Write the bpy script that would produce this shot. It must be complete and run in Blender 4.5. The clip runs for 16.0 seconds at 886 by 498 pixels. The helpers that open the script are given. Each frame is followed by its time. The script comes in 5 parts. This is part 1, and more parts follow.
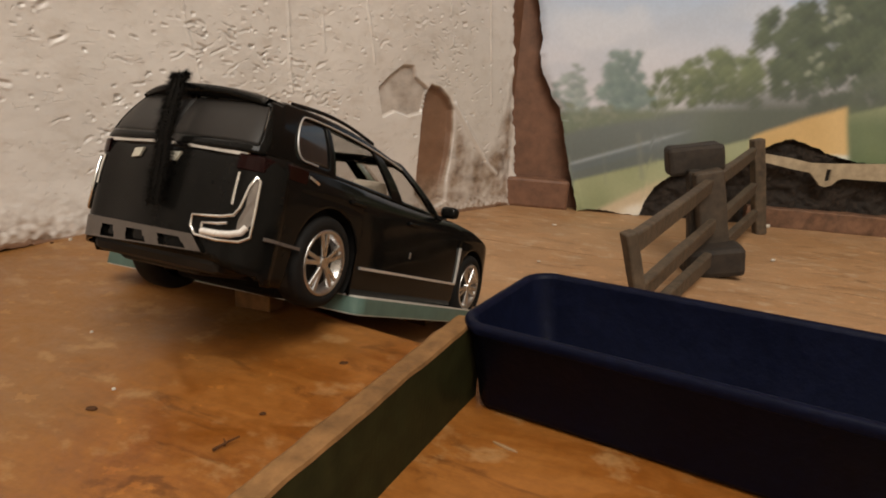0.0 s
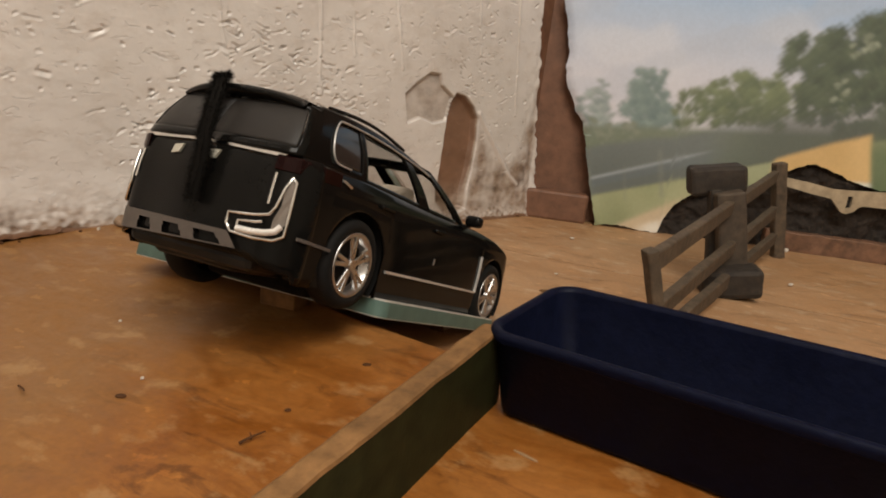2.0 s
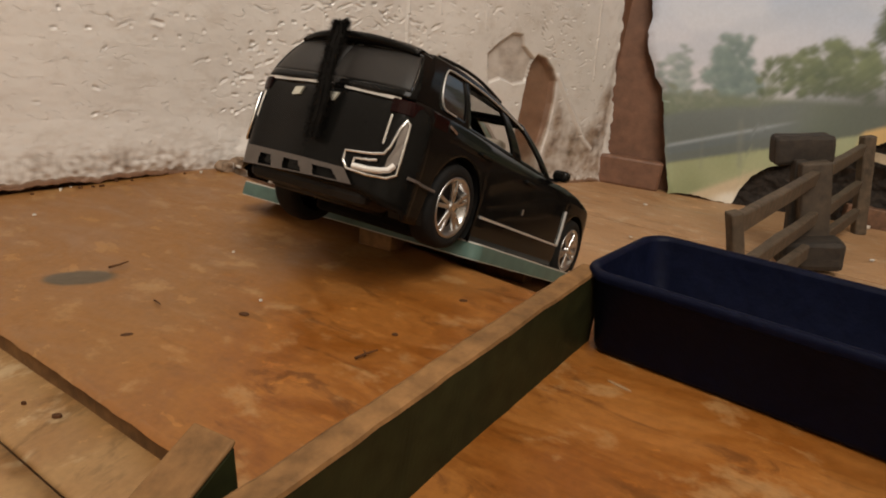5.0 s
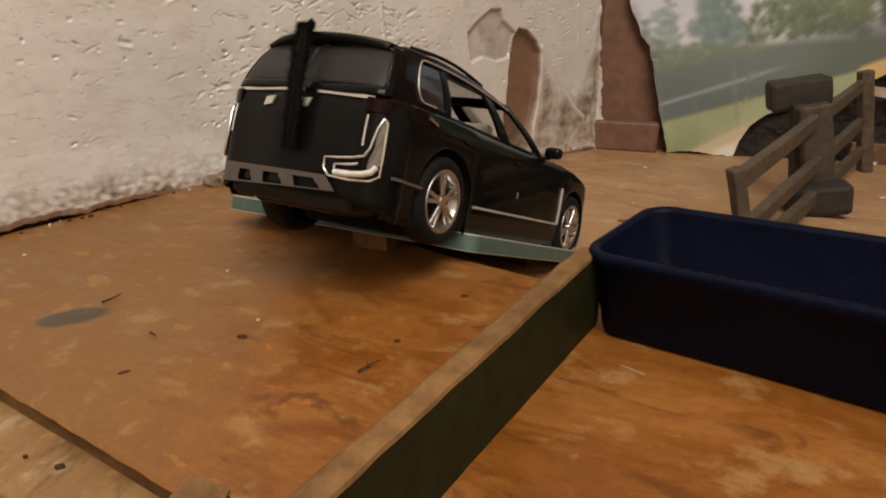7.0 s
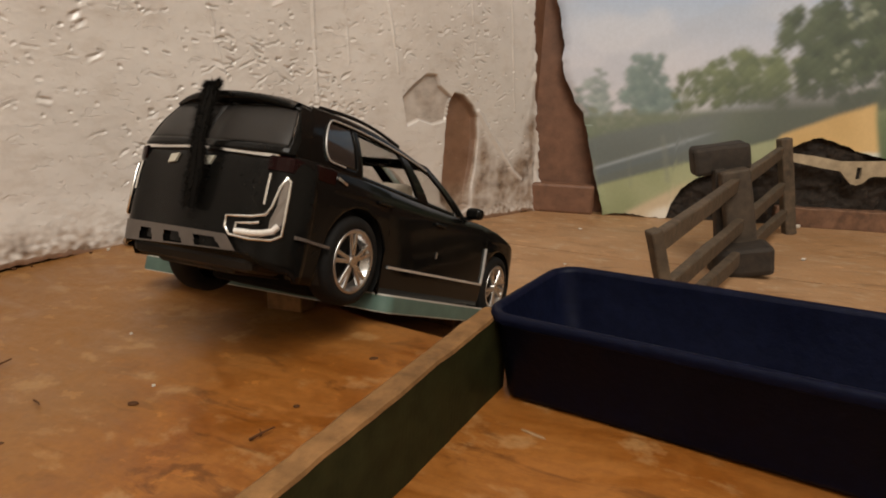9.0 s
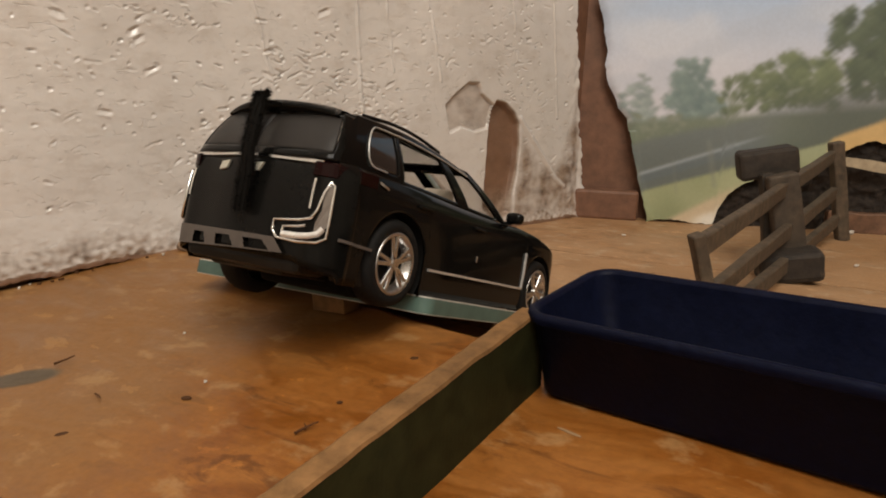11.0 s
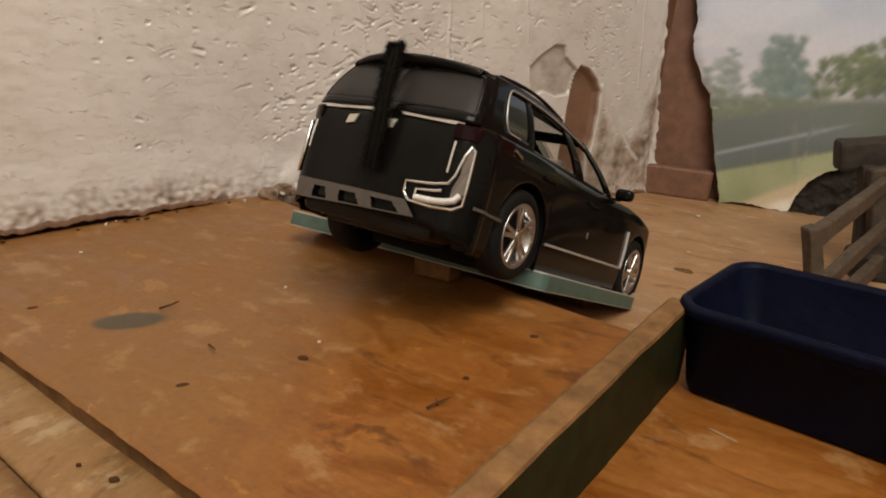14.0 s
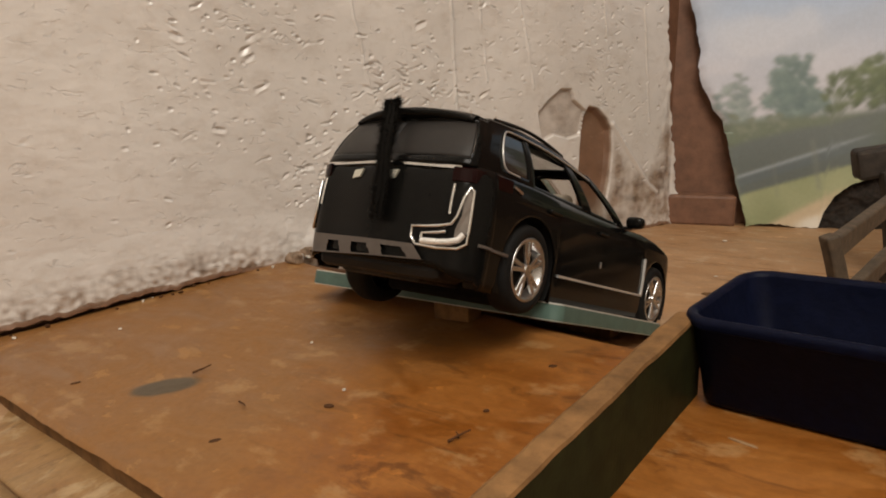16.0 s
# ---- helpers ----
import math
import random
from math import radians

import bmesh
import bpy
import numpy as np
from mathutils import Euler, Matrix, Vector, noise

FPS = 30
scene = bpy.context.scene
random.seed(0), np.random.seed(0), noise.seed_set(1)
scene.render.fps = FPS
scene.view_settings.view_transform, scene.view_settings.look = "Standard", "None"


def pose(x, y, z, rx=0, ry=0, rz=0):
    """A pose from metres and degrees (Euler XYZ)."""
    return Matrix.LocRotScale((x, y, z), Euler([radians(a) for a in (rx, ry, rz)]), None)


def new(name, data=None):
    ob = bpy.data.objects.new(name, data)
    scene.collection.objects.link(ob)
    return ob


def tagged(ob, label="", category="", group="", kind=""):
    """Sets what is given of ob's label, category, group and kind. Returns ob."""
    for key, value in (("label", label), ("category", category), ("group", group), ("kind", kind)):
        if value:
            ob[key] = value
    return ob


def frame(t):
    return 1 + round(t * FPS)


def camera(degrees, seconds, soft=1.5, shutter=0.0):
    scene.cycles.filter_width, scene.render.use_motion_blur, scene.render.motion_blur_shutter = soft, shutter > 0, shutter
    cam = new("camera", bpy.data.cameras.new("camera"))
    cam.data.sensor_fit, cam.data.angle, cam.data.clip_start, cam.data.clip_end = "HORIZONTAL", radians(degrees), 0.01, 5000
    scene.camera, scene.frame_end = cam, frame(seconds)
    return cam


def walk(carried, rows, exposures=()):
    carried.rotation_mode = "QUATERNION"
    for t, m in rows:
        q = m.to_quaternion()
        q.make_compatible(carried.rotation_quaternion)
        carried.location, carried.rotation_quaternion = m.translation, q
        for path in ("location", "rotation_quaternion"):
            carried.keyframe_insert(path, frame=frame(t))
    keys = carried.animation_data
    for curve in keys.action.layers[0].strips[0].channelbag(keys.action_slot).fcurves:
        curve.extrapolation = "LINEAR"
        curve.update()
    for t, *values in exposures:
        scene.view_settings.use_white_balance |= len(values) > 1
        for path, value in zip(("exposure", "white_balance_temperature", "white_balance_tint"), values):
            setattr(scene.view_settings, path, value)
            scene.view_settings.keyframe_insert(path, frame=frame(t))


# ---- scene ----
cam = camera(66.78, 16.0, soft=1.9)
# seconds, eye (metres), yaw, pitch, roll (degrees)
ROWS = [
    (0.0, 0.0005, 0.0000, 0.1284, 0.03, -14.78, 4.62),
    (0.5, -0.0001, -0.0024, 0.1275, 0.67, -15.43, 5.14),
    (1.0, -0.0030, -0.0039, 0.1280, 1.77, -14.49, 6.64),
    (1.5, -0.0014, -0.0056, 0.1282, 1.09, -13.86, 7.28),
    (2.0, -0.0050, -0.0034, 0.1291, 1.07, -14.31, 7.27),
    (2.5, -0.0036, -0.0048, 0.1267, 2.39, -14.52, 5.80),
    (3.0, -0.0023, -0.0046, 0.1267, 2.11, -14.64, 5.59),
    (3.5, -0.0146, -0.0174, 0.1264, 3.81, -11.58, 9.90),
    (4.0, -0.0214, -0.0155, 0.1220, 5.57, -18.04, 10.37),
    (4.5, -0.0209, -0.0244, 0.1210, 8.45, -17.55, 9.68),
    (4.7, -0.0179, -0.0228, 0.1213, 6.56, -17.48, 9.78),
    (6.8, -0.0173, -0.0121, 0.1255, 6.47, -19.19, 3.17),
    (7.0, -0.0144, -0.0109, 0.1251, 6.15, -19.22, 1.88),
    (7.5, -0.0081, -0.0158, 0.1227, 5.38, -14.76, 3.22),
    (8.0, -0.0053, -0.0023, 0.1240, 2.50, -16.41, 4.64),
    (8.5, -0.0009, -0.0038, 0.1245, 1.96, -14.46, 3.36),
    (11.0, 0.0035, -0.0116, 0.1239, 6.36, -13.34, 2.02),
    (11.5, -0.0045, -0.0092, 0.1236, 7.95, -16.24, 1.76),
    (12.0, -0.0052, -0.0116, 0.1241, 8.02, -15.94, 1.66),
    (12.5, -0.0034, -0.0087, 0.1241, 7.80, -16.53, 1.34),
    (13.0, -0.0146, -0.0064, 0.1240, 8.52, -17.67, 1.04),
    (13.5, -0.0277, -0.0078, 0.1246, 9.11, -15.01, 3.85),
    (14.0, -0.0323, -0.0049, 0.1229, 8.44, -16.99, 6.16),
    (14.5, -0.0306, -0.0076, 0.1234, 9.41, -15.38, 5.39),
    (15.0, -0.0274, -0.0076, 0.1226, 9.41, -14.76, 4.92),
    (15.5, -0.0287, -0.0057, 0.1211, 10.44, -15.87, 2.42),
    (16.0, -0.0212, -0.0122, 0.1200, 12.02, -12.29, -0.25),
]
walk(cam, [(t, pose(x, y, z, 90 + pitch, 0, yaw) @ pose(0, 0, 0, 0, 0, roll)) for t, x, y, z, yaw, pitch, roll in ROWS],
     exposures=[(0.0, 0.0), (3.5, 0.04), (4.5, -0.05), (7.5, -0.06), (8.0, -0.13), (8.5, -0.03), (11.0, -0.03), (11.5, -0.09), (13.0, -0.12), (14.5, -0.08), (16.0, -0.08)])

# ---- light ----
world = bpy.data.worlds.new("room_air")
scene.world = world
world.use_nodes = True
world.node_tree.nodes["Background"].inputs[0].default_value = (1.0, 0.90, 0.80, 1)
world.node_tree.nodes["Background"].inputs[1].default_value = 0.10


bulb = bpy.data.lights.new("ceiling_bulb", "POINT")
bulb.energy, bulb.color, bulb.shadow_soft_size = 57.0, (1.0, 0.945, 0.862), 0.40
lamp_ob = new("ceiling_bulb", bulb)
lamp_ob.matrix_world = pose(0.16, -0.52, 1.18)

# ---- materials ----


def nodes_of(name):
    mat = bpy.data.materials.new(name)
    mat.use_nodes = True
    tree = mat.node_tree
    return mat, tree.nodes, tree.links, tree.nodes["Principled BSDF"]


def ramp(nodes, stops):
    node = nodes.new("ShaderNodeValToRGB")
    while len(node.color_ramp.elements) < len(stops):
        node.color_ramp.elements.new(0.5)
    for el, (at, col) in zip(node.color_ramp.elements, stops):
        el.position, el.color = at, (*col, 1)
    return node


def noise_node(nodes, links, scale, detail=4.0, rough=0.6, stretch=(1, 1, 1), turn=(0, 0, 0), coord="Object", distort=0.0):
    tc, mp, nz = nodes.new("ShaderNodeTexCoord"), nodes.new("ShaderNodeMapping"), nodes.new("ShaderNodeTexNoise")
    mp.vector_type = "TEXTURE"
    mp.inputs["Scale"].default_value = [1 / k for k in stretch]
    mp.inputs["Rotation"].default_value = [radians(a) for a in turn]
    nz.inputs["Scale"].default_value, nz.inputs["Detail"].default_value, nz.inputs["Roughness"].default_value = scale, detail, rough
    nz.inputs["Distortion"].default_value = distort
    links.new(tc.outputs[coord], mp.inputs[0])
    links.new(mp.outputs[0], nz.inputs["Vector"])
    return nz


def mix_colour(nodes, links, factor, a, b, mode="MIX"):
    node = nodes.new("ShaderNodeMix")
    node.data_type, node.blend_type = "RGBA", mode
    for slot, value in ((0, factor), (6, a), (7, b)):
        if isinstance(value, (int, float)):
            node.inputs[slot].default_value = value
        elif isinstance(value, tuple):
            node.inputs[slot].default_value = (*value, 1)
        else:
            links.new(value, node.inputs[slot])
    return node.outputs[2]


def bump(nodes, links, bsdf, height, strength, distance):
    node = nodes.new("ShaderNodeBump")
    node.inputs["Strength"].default_value, node.inputs["Distance"].default_value = strength, distance
    links.new(height, node.inputs["Height"])
    links.new(node.outputs[0], bsdf.inputs["Normal"])


def plain(name, colour, rough=0.5, metal=0.0, vary=0.25, scale=300.0, coat=0.0, relief=0.0, spec=0.5):
    """A surface of one colour with fine grain and larger stains."""
    mat, nodes, links, bsdf = nodes_of(name)
    small, large = noise_node(nodes, links, scale), noise_node(nodes, links, scale / 9)
    low, high = tuple(c * (1 - vary) for c in colour), tuple(min(1.0, c * (1 + vary)) for c in colour)
    fine = ramp(nodes, [(0.3, low), (0.7, high)])
    wide = ramp(nodes, [(0.3, (1 - vary,) * 3), (0.7, (1.0,) * 3)])
    links.new(small.outputs["Fac"], fine.inputs[0])
    links.new(large.outputs["Fac"], wide.inputs[0])
    links.new(mix_colour(nodes, links, 1.0, fine.outputs[0], wide.outputs[0], "MULTIPLY"), bsdf.inputs["Base Color"])
    rr = ramp(nodes, [(0.3, (max(0.03, rough - 0.08),) * 3), (0.7, (min(1, rough + 0.1),) * 3)])
    links.new(large.outputs["Fac"], rr.inputs[0])
    links.new(rr.outputs[0], bsdf.inputs["Roughness"])
    bsdf.inputs["Metallic"].default_value = metal
    bsdf.inputs["Coat Weight"].default_value = coat
    bsdf.inputs["Specular IOR Level"].default_value = spec
    if relief:
        bump(nodes, links, bsdf, small.outputs["Fac"], 0.6, relief)
    return mat


def rubbed_wood(name, orange, deep, dusty, pale, turn, patch=None, soft=0.07, rough=0.38, stain=None):
    """Rubbed plywood: blotchy orange face with thin dark streaks and pale scuffs, dusty away from the rubbed patch (x, y, radius)."""
    mat, nodes, links, bsdf = nodes_of(name)
    def mask(source, lo, hi, top=1.0):
        r = ramp(nodes, [(lo, (0, 0, 0)), (hi, (top,) * 3)])
        links.new(source, r.inputs[0])
        return r.outputs[0]
    blot = noise_node(nodes, links, 22.0, 8, 0.68, (1, 2.2, 1), (0, 0, turn), distort=0.8)
    cloud = noise_node(nodes, links, 9.0, 5, 0.6, (1, 1.3, 1), (0, 0, turn), distort=0.5)
    streak = noise_node(nodes, links, 30.0, 8, 0.66, (1, 3.0, 1), (0, 0, turn + 5), distort=0.7)
    scuff = noise_node(nodes, links, 46.0, 6, 0.62, (1, 1.5, 1), (0, 0, turn - 5), distort=0.15)
    grit = noise_node(nodes, links, 420.0, 3, 0.6)
    face = mix_colour(nodes, links, mask(blot.outputs["Fac"], 0.40, 0.60), deep, orange)
    face = mix_colour(nodes, links, mask(streak.outputs["Fac"], 0.56, 0.64, 0.75), face, tuple(0.42 * c for c in deep))
    line = noise_node(nodes, links, 70.0, 6, 0.7, (1, 8, 1), (0, 0, turn + 3), distort=0.3)
    lines = ramp(nodes, [(0.40, (0.66, 0.58, 0.50)), (0.54, (1, 1, 1))])
    links.new(line.outputs["Fac"], lines.inputs[0])
    face = mix_colour(nodes, links, 0.35 if patch else 0.2, face, lines.outputs[0], "MULTIPLY")
    if patch:
        tc, vm = nodes.new("ShaderNodeTexCoord"), nodes.new("ShaderNodeVectorMath")
        vm.operation = "DISTANCE"
        vm.inputs[1].default_value = (patch[0], patch[1], 0.025)
        links.new(tc.outputs["Object"], vm.inputs[0])
        add = nodes.new("ShaderNodeMath")
        add.operation = "MULTIPLY_ADD"
        links.new(cloud.outputs["Fac"], add.inputs[0])
        add.inputs[1].default_value = 0.14
        links.new(vm.outputs["Value"], add.inputs[2])
        far = mask(add.outputs[0], patch[2] + 0.05, patch[2] + 0.05 + soft, 0.93)
    else:
        far = mask(cloud.outputs["Fac"], 0.42, 0.68, 0.8)
    film = mix_colour(nodes, links, mask(blot.outputs["Fac"], 0.30, 0.72), tuple(0.86 * c for c in dusty), dusty)
    face = mix_colour(nodes, links, far, face, film)
    face = mix_colour(nodes, links, mask(scuff.outputs["Fac"], 0.565, 0.66, 0.6), face, pale)
    face = mix_colour(nodes, links, mask(scuff.outputs["Fac"], 0.37, 0.29, 0.4), face, tuple(0.5 * c for c in deep))
    if stain:
        x, y, rx, ry, spin = stain
        tc, mp, vm = nodes.new("ShaderNodeTexCoord"), nodes.new("ShaderNodeMapping"), nodes.new("ShaderNodeVectorMath")
        mp.vector_type, vm.operation = "TEXTURE", "LENGTH"
        mp.inputs["Location"].default_value, mp.inputs["Rotation"].default_value, mp.inputs["Scale"].default_value = (x, y, 0.015), (0, 0, radians(spin)), (rx, ry, 1.0)
        links.new(tc.outputs["Object"], mp.inputs[0])
        links.new(mp.outputs[0], vm.inputs[0])
        add = nodes.new("ShaderNodeMath")
        add.operation = "MULTIPLY_ADD"
        links.new(blot.outputs["Fac"], add.inputs[0])
        add.inputs[1].default_value = 0.5
        links.new(vm.outputs["Value"], add.inputs[2])
        half = nodes.new("ShaderNodeMath")
        half.operation = "MULTIPLY"
        links.new(add.outputs[0], half.inputs[0])
        half.inputs[1].default_value = 0.5
        oval = ramp(nodes, [(0.53, (0.90,) * 3), (0.68, (0, 0, 0))])
        links.new(half.outputs[0], oval.inputs[0])
        face = mix_colour(nodes, links, oval.outputs[0], face, (0.060, 0.048, 0.028))
    g = ramp(nodes, [(0.3, (0.86,) * 3), (0.6, (1.0,) * 3)])
    links.new(grit.outputs["Fac"], g.inputs[0])
    links.new(mix_colour(nodes, links, 1.0, face, g.outputs[0], "MULTIPLY"), bsdf.inputs["Base Color"])
    rr = ramp(nodes, [(0.35, (rough - 0.08,) * 3), (0.65, (rough + 0.22,) * 3)])
    links.new(blot.outputs["Fac"], rr.inputs[0])
    links.new(rr.outputs[0], bsdf.inputs["Roughness"])
    bsdf.inputs["Specular IOR Level"].default_value = 0.4
    bump(nodes, links, bsdf, mix_colour(nodes, links, 0.4, streak.outputs["Fac"], scuff.outputs["Fac"]), 0.35, 0.0010)
    return mat


def plaster_material():
    """Old lime plaster; the attribute 'bare' runs from plaster (0) over grimy cement (0.5) to bare brown clay (1), and
    also colours the dark gap at the foot.
    """
    mat, nodes, links, bsdf = nodes_of("old_plaster")
    at = nodes.new("ShaderNodeAttribute")
    at.attribute_name = "bare"
    big, mid, fine = noise_node(nodes, links, 9, 5), noise_node(nodes, links, 60, 6, 0.65, (1, 1, 1.7)), noise_node(nodes, links, 420, 4)
    a = ramp(nodes, [(0.30, (0.60, 0.562, 0.527)), (0.50, (0.68, 0.642, 0.607)), (0.72, (0.75, 0.712, 0.677))])
    links.new(big.outputs["Fac"], a.inputs[0])
    b = ramp(nodes, [(0.25, (0.86, 0.83, 0.80)), (0.50, (1, 1, 1))])
    links.new(mid.outputs["Fac"], b.inputs[0])
    lime = mix_colour(nodes, links, 1.0, a.outputs[0], b.outputs[0], "MULTIPLY")
    c = ramp(nodes, [(0.30, (0.10, 0.062, 0.040)), (0.50, (0.30, 0.22, 0.165)), (0.72, (0.48, 0.40, 0.33))])
    links.new(mid.outputs["Fac"], c.inputs[0])
    d = ramp(nodes, [(0.30, (0.165, 0.086, 0.050)), (0.70, (0.235, 0.130, 0.080))])
    links.new(mid.outputs["Fac"], d.inputs[0])
    f1 = ramp(nodes, [(0.05, (0, 0, 0)), (0.45, (1, 1, 1))])
    f2 = ramp(nodes, [(0.60, (0, 0, 0)), (0.85, (1, 1, 1))])
    links.new(at.outputs["Fac"], f1.inputs[0])
    links.new(at.outputs["Fac"], f2.inputs[0])
    links.new(mix_colour(nodes, links, f2.outputs[0], mix_colour(nodes, links, f1.outputs[0], lime, c.outputs[0]), d.outputs[0]), bsdf.inputs["Base Color"])
    bsdf.inputs["Specular IOR Level"].default_value = 0.55
    bsdf.inputs["Coat Weight"].default_value, bsdf.inputs["Coat Roughness"].default_value = 1.0, 0.17
    drag = noise_node(nodes, links, 95, 5, 0.6, (1, 1, 2.3), distort=1.4)
    cut = ramp(nodes, [(0.61, (1, 1, 1)), (0.66, (0, 0, 0))])
    links.new(drag.outputs["Fac"], cut.inputs[0])
    low = mix_colour(nodes, links, 0.30, mid.outputs["Fac"], fine.outputs["Fac"])
    bump(nodes, links, bsdf, mix_colour(nodes, links, 0.5, low, cut.outputs[0]), 0.55, 0.0012)
    sheen = ramp(nodes, [(0.35, (0.30,) * 3), (0.65, (0.55,) * 3)])
    links.new(mid.outputs["Fac"], sheen.inputs[0])
    links.new(sheen.outputs[0], bsdf.inputs["Roughness"])
    return mat


def print_material():
    """The print on the poster: its colours lie in the attribute 'ink'."""
    mat, nodes, links, bsdf = nodes_of("poster_print")
    at = nodes.new("ShaderNodeAttribute")
    at.attribute_name = "ink"
    leaf = noise_node(nodes, links, 260, 5, 0.7)
    v = ramp(nodes, [(0.30, (0.92,) * 3), (0.70, (1.0,) * 3)])
    links.new(leaf.outputs["Fac"], v.inputs[0])
    links.new(mix_colour(nodes, links, 1.0, at.outputs["Color"], v.outputs[0], "MULTIPLY"), bsdf.inputs["Base Color"])
    bsdf.inputs["Roughness"].default_value = 0.34
    return mat


def glass_material(name, tint, rough=0.03):
    mat, nodes, links, bsdf = nodes_of(name)
    bsdf.inputs["Base Color"].default_value = (*tint, 1)
    bsdf.inputs["Roughness"].default_value, bsdf.inputs["IOR"].default_value = rough, 1.45
    bsdf.inputs["Transmission Weight"].default_value = 1.0
    return mat


DECK = rubbed_wood("worn_plywood", (0.410, 0.160, 0.030), (0.265, 0.086, 0.013), (0.335, 0.166, 0.050), (0.54, 0.33, 0.14), -28, (-0.010, 0.140, 0.095), 0.06, stain=(-0.1745, 0.1990, 0.0128, 0.0072, 18))
PLANK = rubbed_wood("pale_plank", (0.430, 0.255, 0.105), (0.320, 0.165, 0.058), (0.450, 0.300, 0.145), (0.70, 0.54, 0.32), 68, None, rough=0.45)
FAR_BOARD = rubbed_wood("dusty_board", (0.545, 0.315, 0.155), (0.450, 0.245, 0.112), (0.580, 0.370, 0.210), (0.68, 0.52, 0.35), -15, None, rough=0.5)
EDGE = plain("rubbed_edge_wood", (0.225, 0.118, 0.046), 0.65, vary=0.35, scale=160, relief=0.0006, spec=0.2)
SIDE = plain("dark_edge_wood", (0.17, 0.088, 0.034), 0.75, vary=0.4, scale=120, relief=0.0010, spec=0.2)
GREEN = plain("dark_green_paint", (0.023, 0.024, 0.008), 0.6, vary=0.3, scale=140, relief=0.0003, spec=0.15)
PLASTER = plaster_material()
BROWN = plain("brown_wall_paint", (0.180, 0.086, 0.049), 0.6, vary=0.22, scale=90, relief=0.0008)
BOARD = plain("dark_board_paint", (0.105, 0.052, 0.031), 0.65, vary=0.4, scale=60, relief=0.0010)
LEDGE = plain("brown_ledge_paint", (0.200, 0.102, 0.058), 0.6, vary=0.4, scale=110, relief=0.001)
SOIL = plain("black_rubble", (0.028, 0.019, 0.013), 0.9, vary=0.5, scale=260, relief=0.002)
ROOM = plain("room_paint", (0.54, 0.49, 0.42), 0.8, vary=0.1, scale=8)
INK = print_material()
BLUE = plain("navy_plastic", (0.0044, 0.0060, 0.0180), 0.42, vary=0.25, scale=350, relief=0.0003, spec=0.07)
TEAL = plain("teal_edge", (0.078, 0.135, 0.112), 0.55, vary=0.18, scale=130)
WHITE = plain("white_laminate", (0.50, 0.47, 0.42), 0.55, vary=0.12, scale=150)
FENCE = plain("weathered_fence_wood", (0.094, 0.066, 0.041), 0.7, vary=0.4, scale=170, relief=0.0012)
AXLE = plain("dark_brown_wood", (0.030, 0.021, 0.014), 0.75, vary=0.4, scale=170, relief=0.001)
AXLE_BAR = plain("grey_brown_wood", (0.070, 0.050, 0.033), 0.7, vary=0.35, scale=170, relief=0.001)
BRACKET = plain("beige_painted_metal", (0.42, 0.34, 0.23), 0.45, vary=0.22, scale=120, relief=0.0004)
PAINT = plain("black_car_paint", (0.0062, 0.0058, 0.0052), 0.09, vary=0.2, scale=600, coat=0.05, spec=0.10)
TRIM_BLACK = plain("black_plastic", (0.007, 0.0065, 0.006), 0.5, vary=0.25, scale=500, spec=0.25)
RUBBER = plain("tyre_rubber", (0.008, 0.0075, 0.007), 0.72, vary=0.3, scale=500, spec=0.2)
CHROME = plain("chrome", (0.80, 0.80, 0.79), 0.14, 1.0, vary=0.06, scale=400)
SATIN = plain("satin_chrome", (0.70, 0.69, 0.67), 0.38, 0.7, vary=0.1, scale=400)
RIM = plain("silver_rim", (0.52, 0.51, 0.50), 0.28, 1.0, vary=0.12, scale=400)
# the wall's reflection in the lens is put into this brown-grey base
LENS = plain("wall_tinted_lens", (0.15, 0.125, 0.108), 0.14, vary=0.15, scale=300, coat=0.7)
SKID = plain("grey_skid_plastic", (0.088, 0.072, 0.062), 0.45, vary=0.15, scale=300)
REFLECTOR = plain("silver_lamp_reflector", (0.82, 0.80, 0.77), 0.25, 0.35, vary=0.12, scale=500)
RED = plain("dark_red_lamp", (0.011, 0.0022, 0.0022), 0.15, vary=0.2, spec=0.15)
SEAT = plain("beige_interior", (0.34, 0.28, 0.21), 0.7, vary=0.15)
DARK_GLASS = plain("smoked_glass", (0.022, 0.020, 0.019), 0.10, vary=0.1, coat=0.4)
GREY_GLASS = plain("reflecting_rear_glass", (0.020, 0.017, 0.015), 0.50, vary=0.1, coat=0.0, spec=0.30)
REFLECT = plain("pale_reflector", (0.50, 0.48, 0.40), 0.4, vary=0.1)
FUZZ = plain("black_fuzz", (0.007, 0.006, 0.005), 0.95, vary=0.3, spec=0.1)
CRUMB = plain("pale_crumb", (0.66, 0.60, 0.52), 0.8, vary=0.15)
BARK = plain("dark_bark", (0.085, 0.036, 0.014), 0.8, vary=0.3, spec=0.2)
SCUFF = plain("pale_scuffed_wood", (0.40, 0.25, 0.13), 0.5, vary=0.35, scale=240)
STONE = plain("dark_stone", (0.100, 0.068, 0.050), 0.8, vary=0.35, scale=200, relief=0.001)
MORTAR = plain("brown_mortar", (0.30, 0.205, 0.135), 0.85, vary=0.4, scale=260, relief=0.0015)
CLEAR = glass_material("clear_plastic_window", (0.80, 0.78, 0.75))

# ---- building helpers ----


def mesh_of(name, verts, faces, material, smooth=False):
    data = bpy.data.meshes.new(name)
    data.from_pydata([tuple(v) for v in verts], [], faces)
    data.materials.append(material)
    data.validate()
    if smooth:
        data.shade_smooth()
    data.update()
    return data


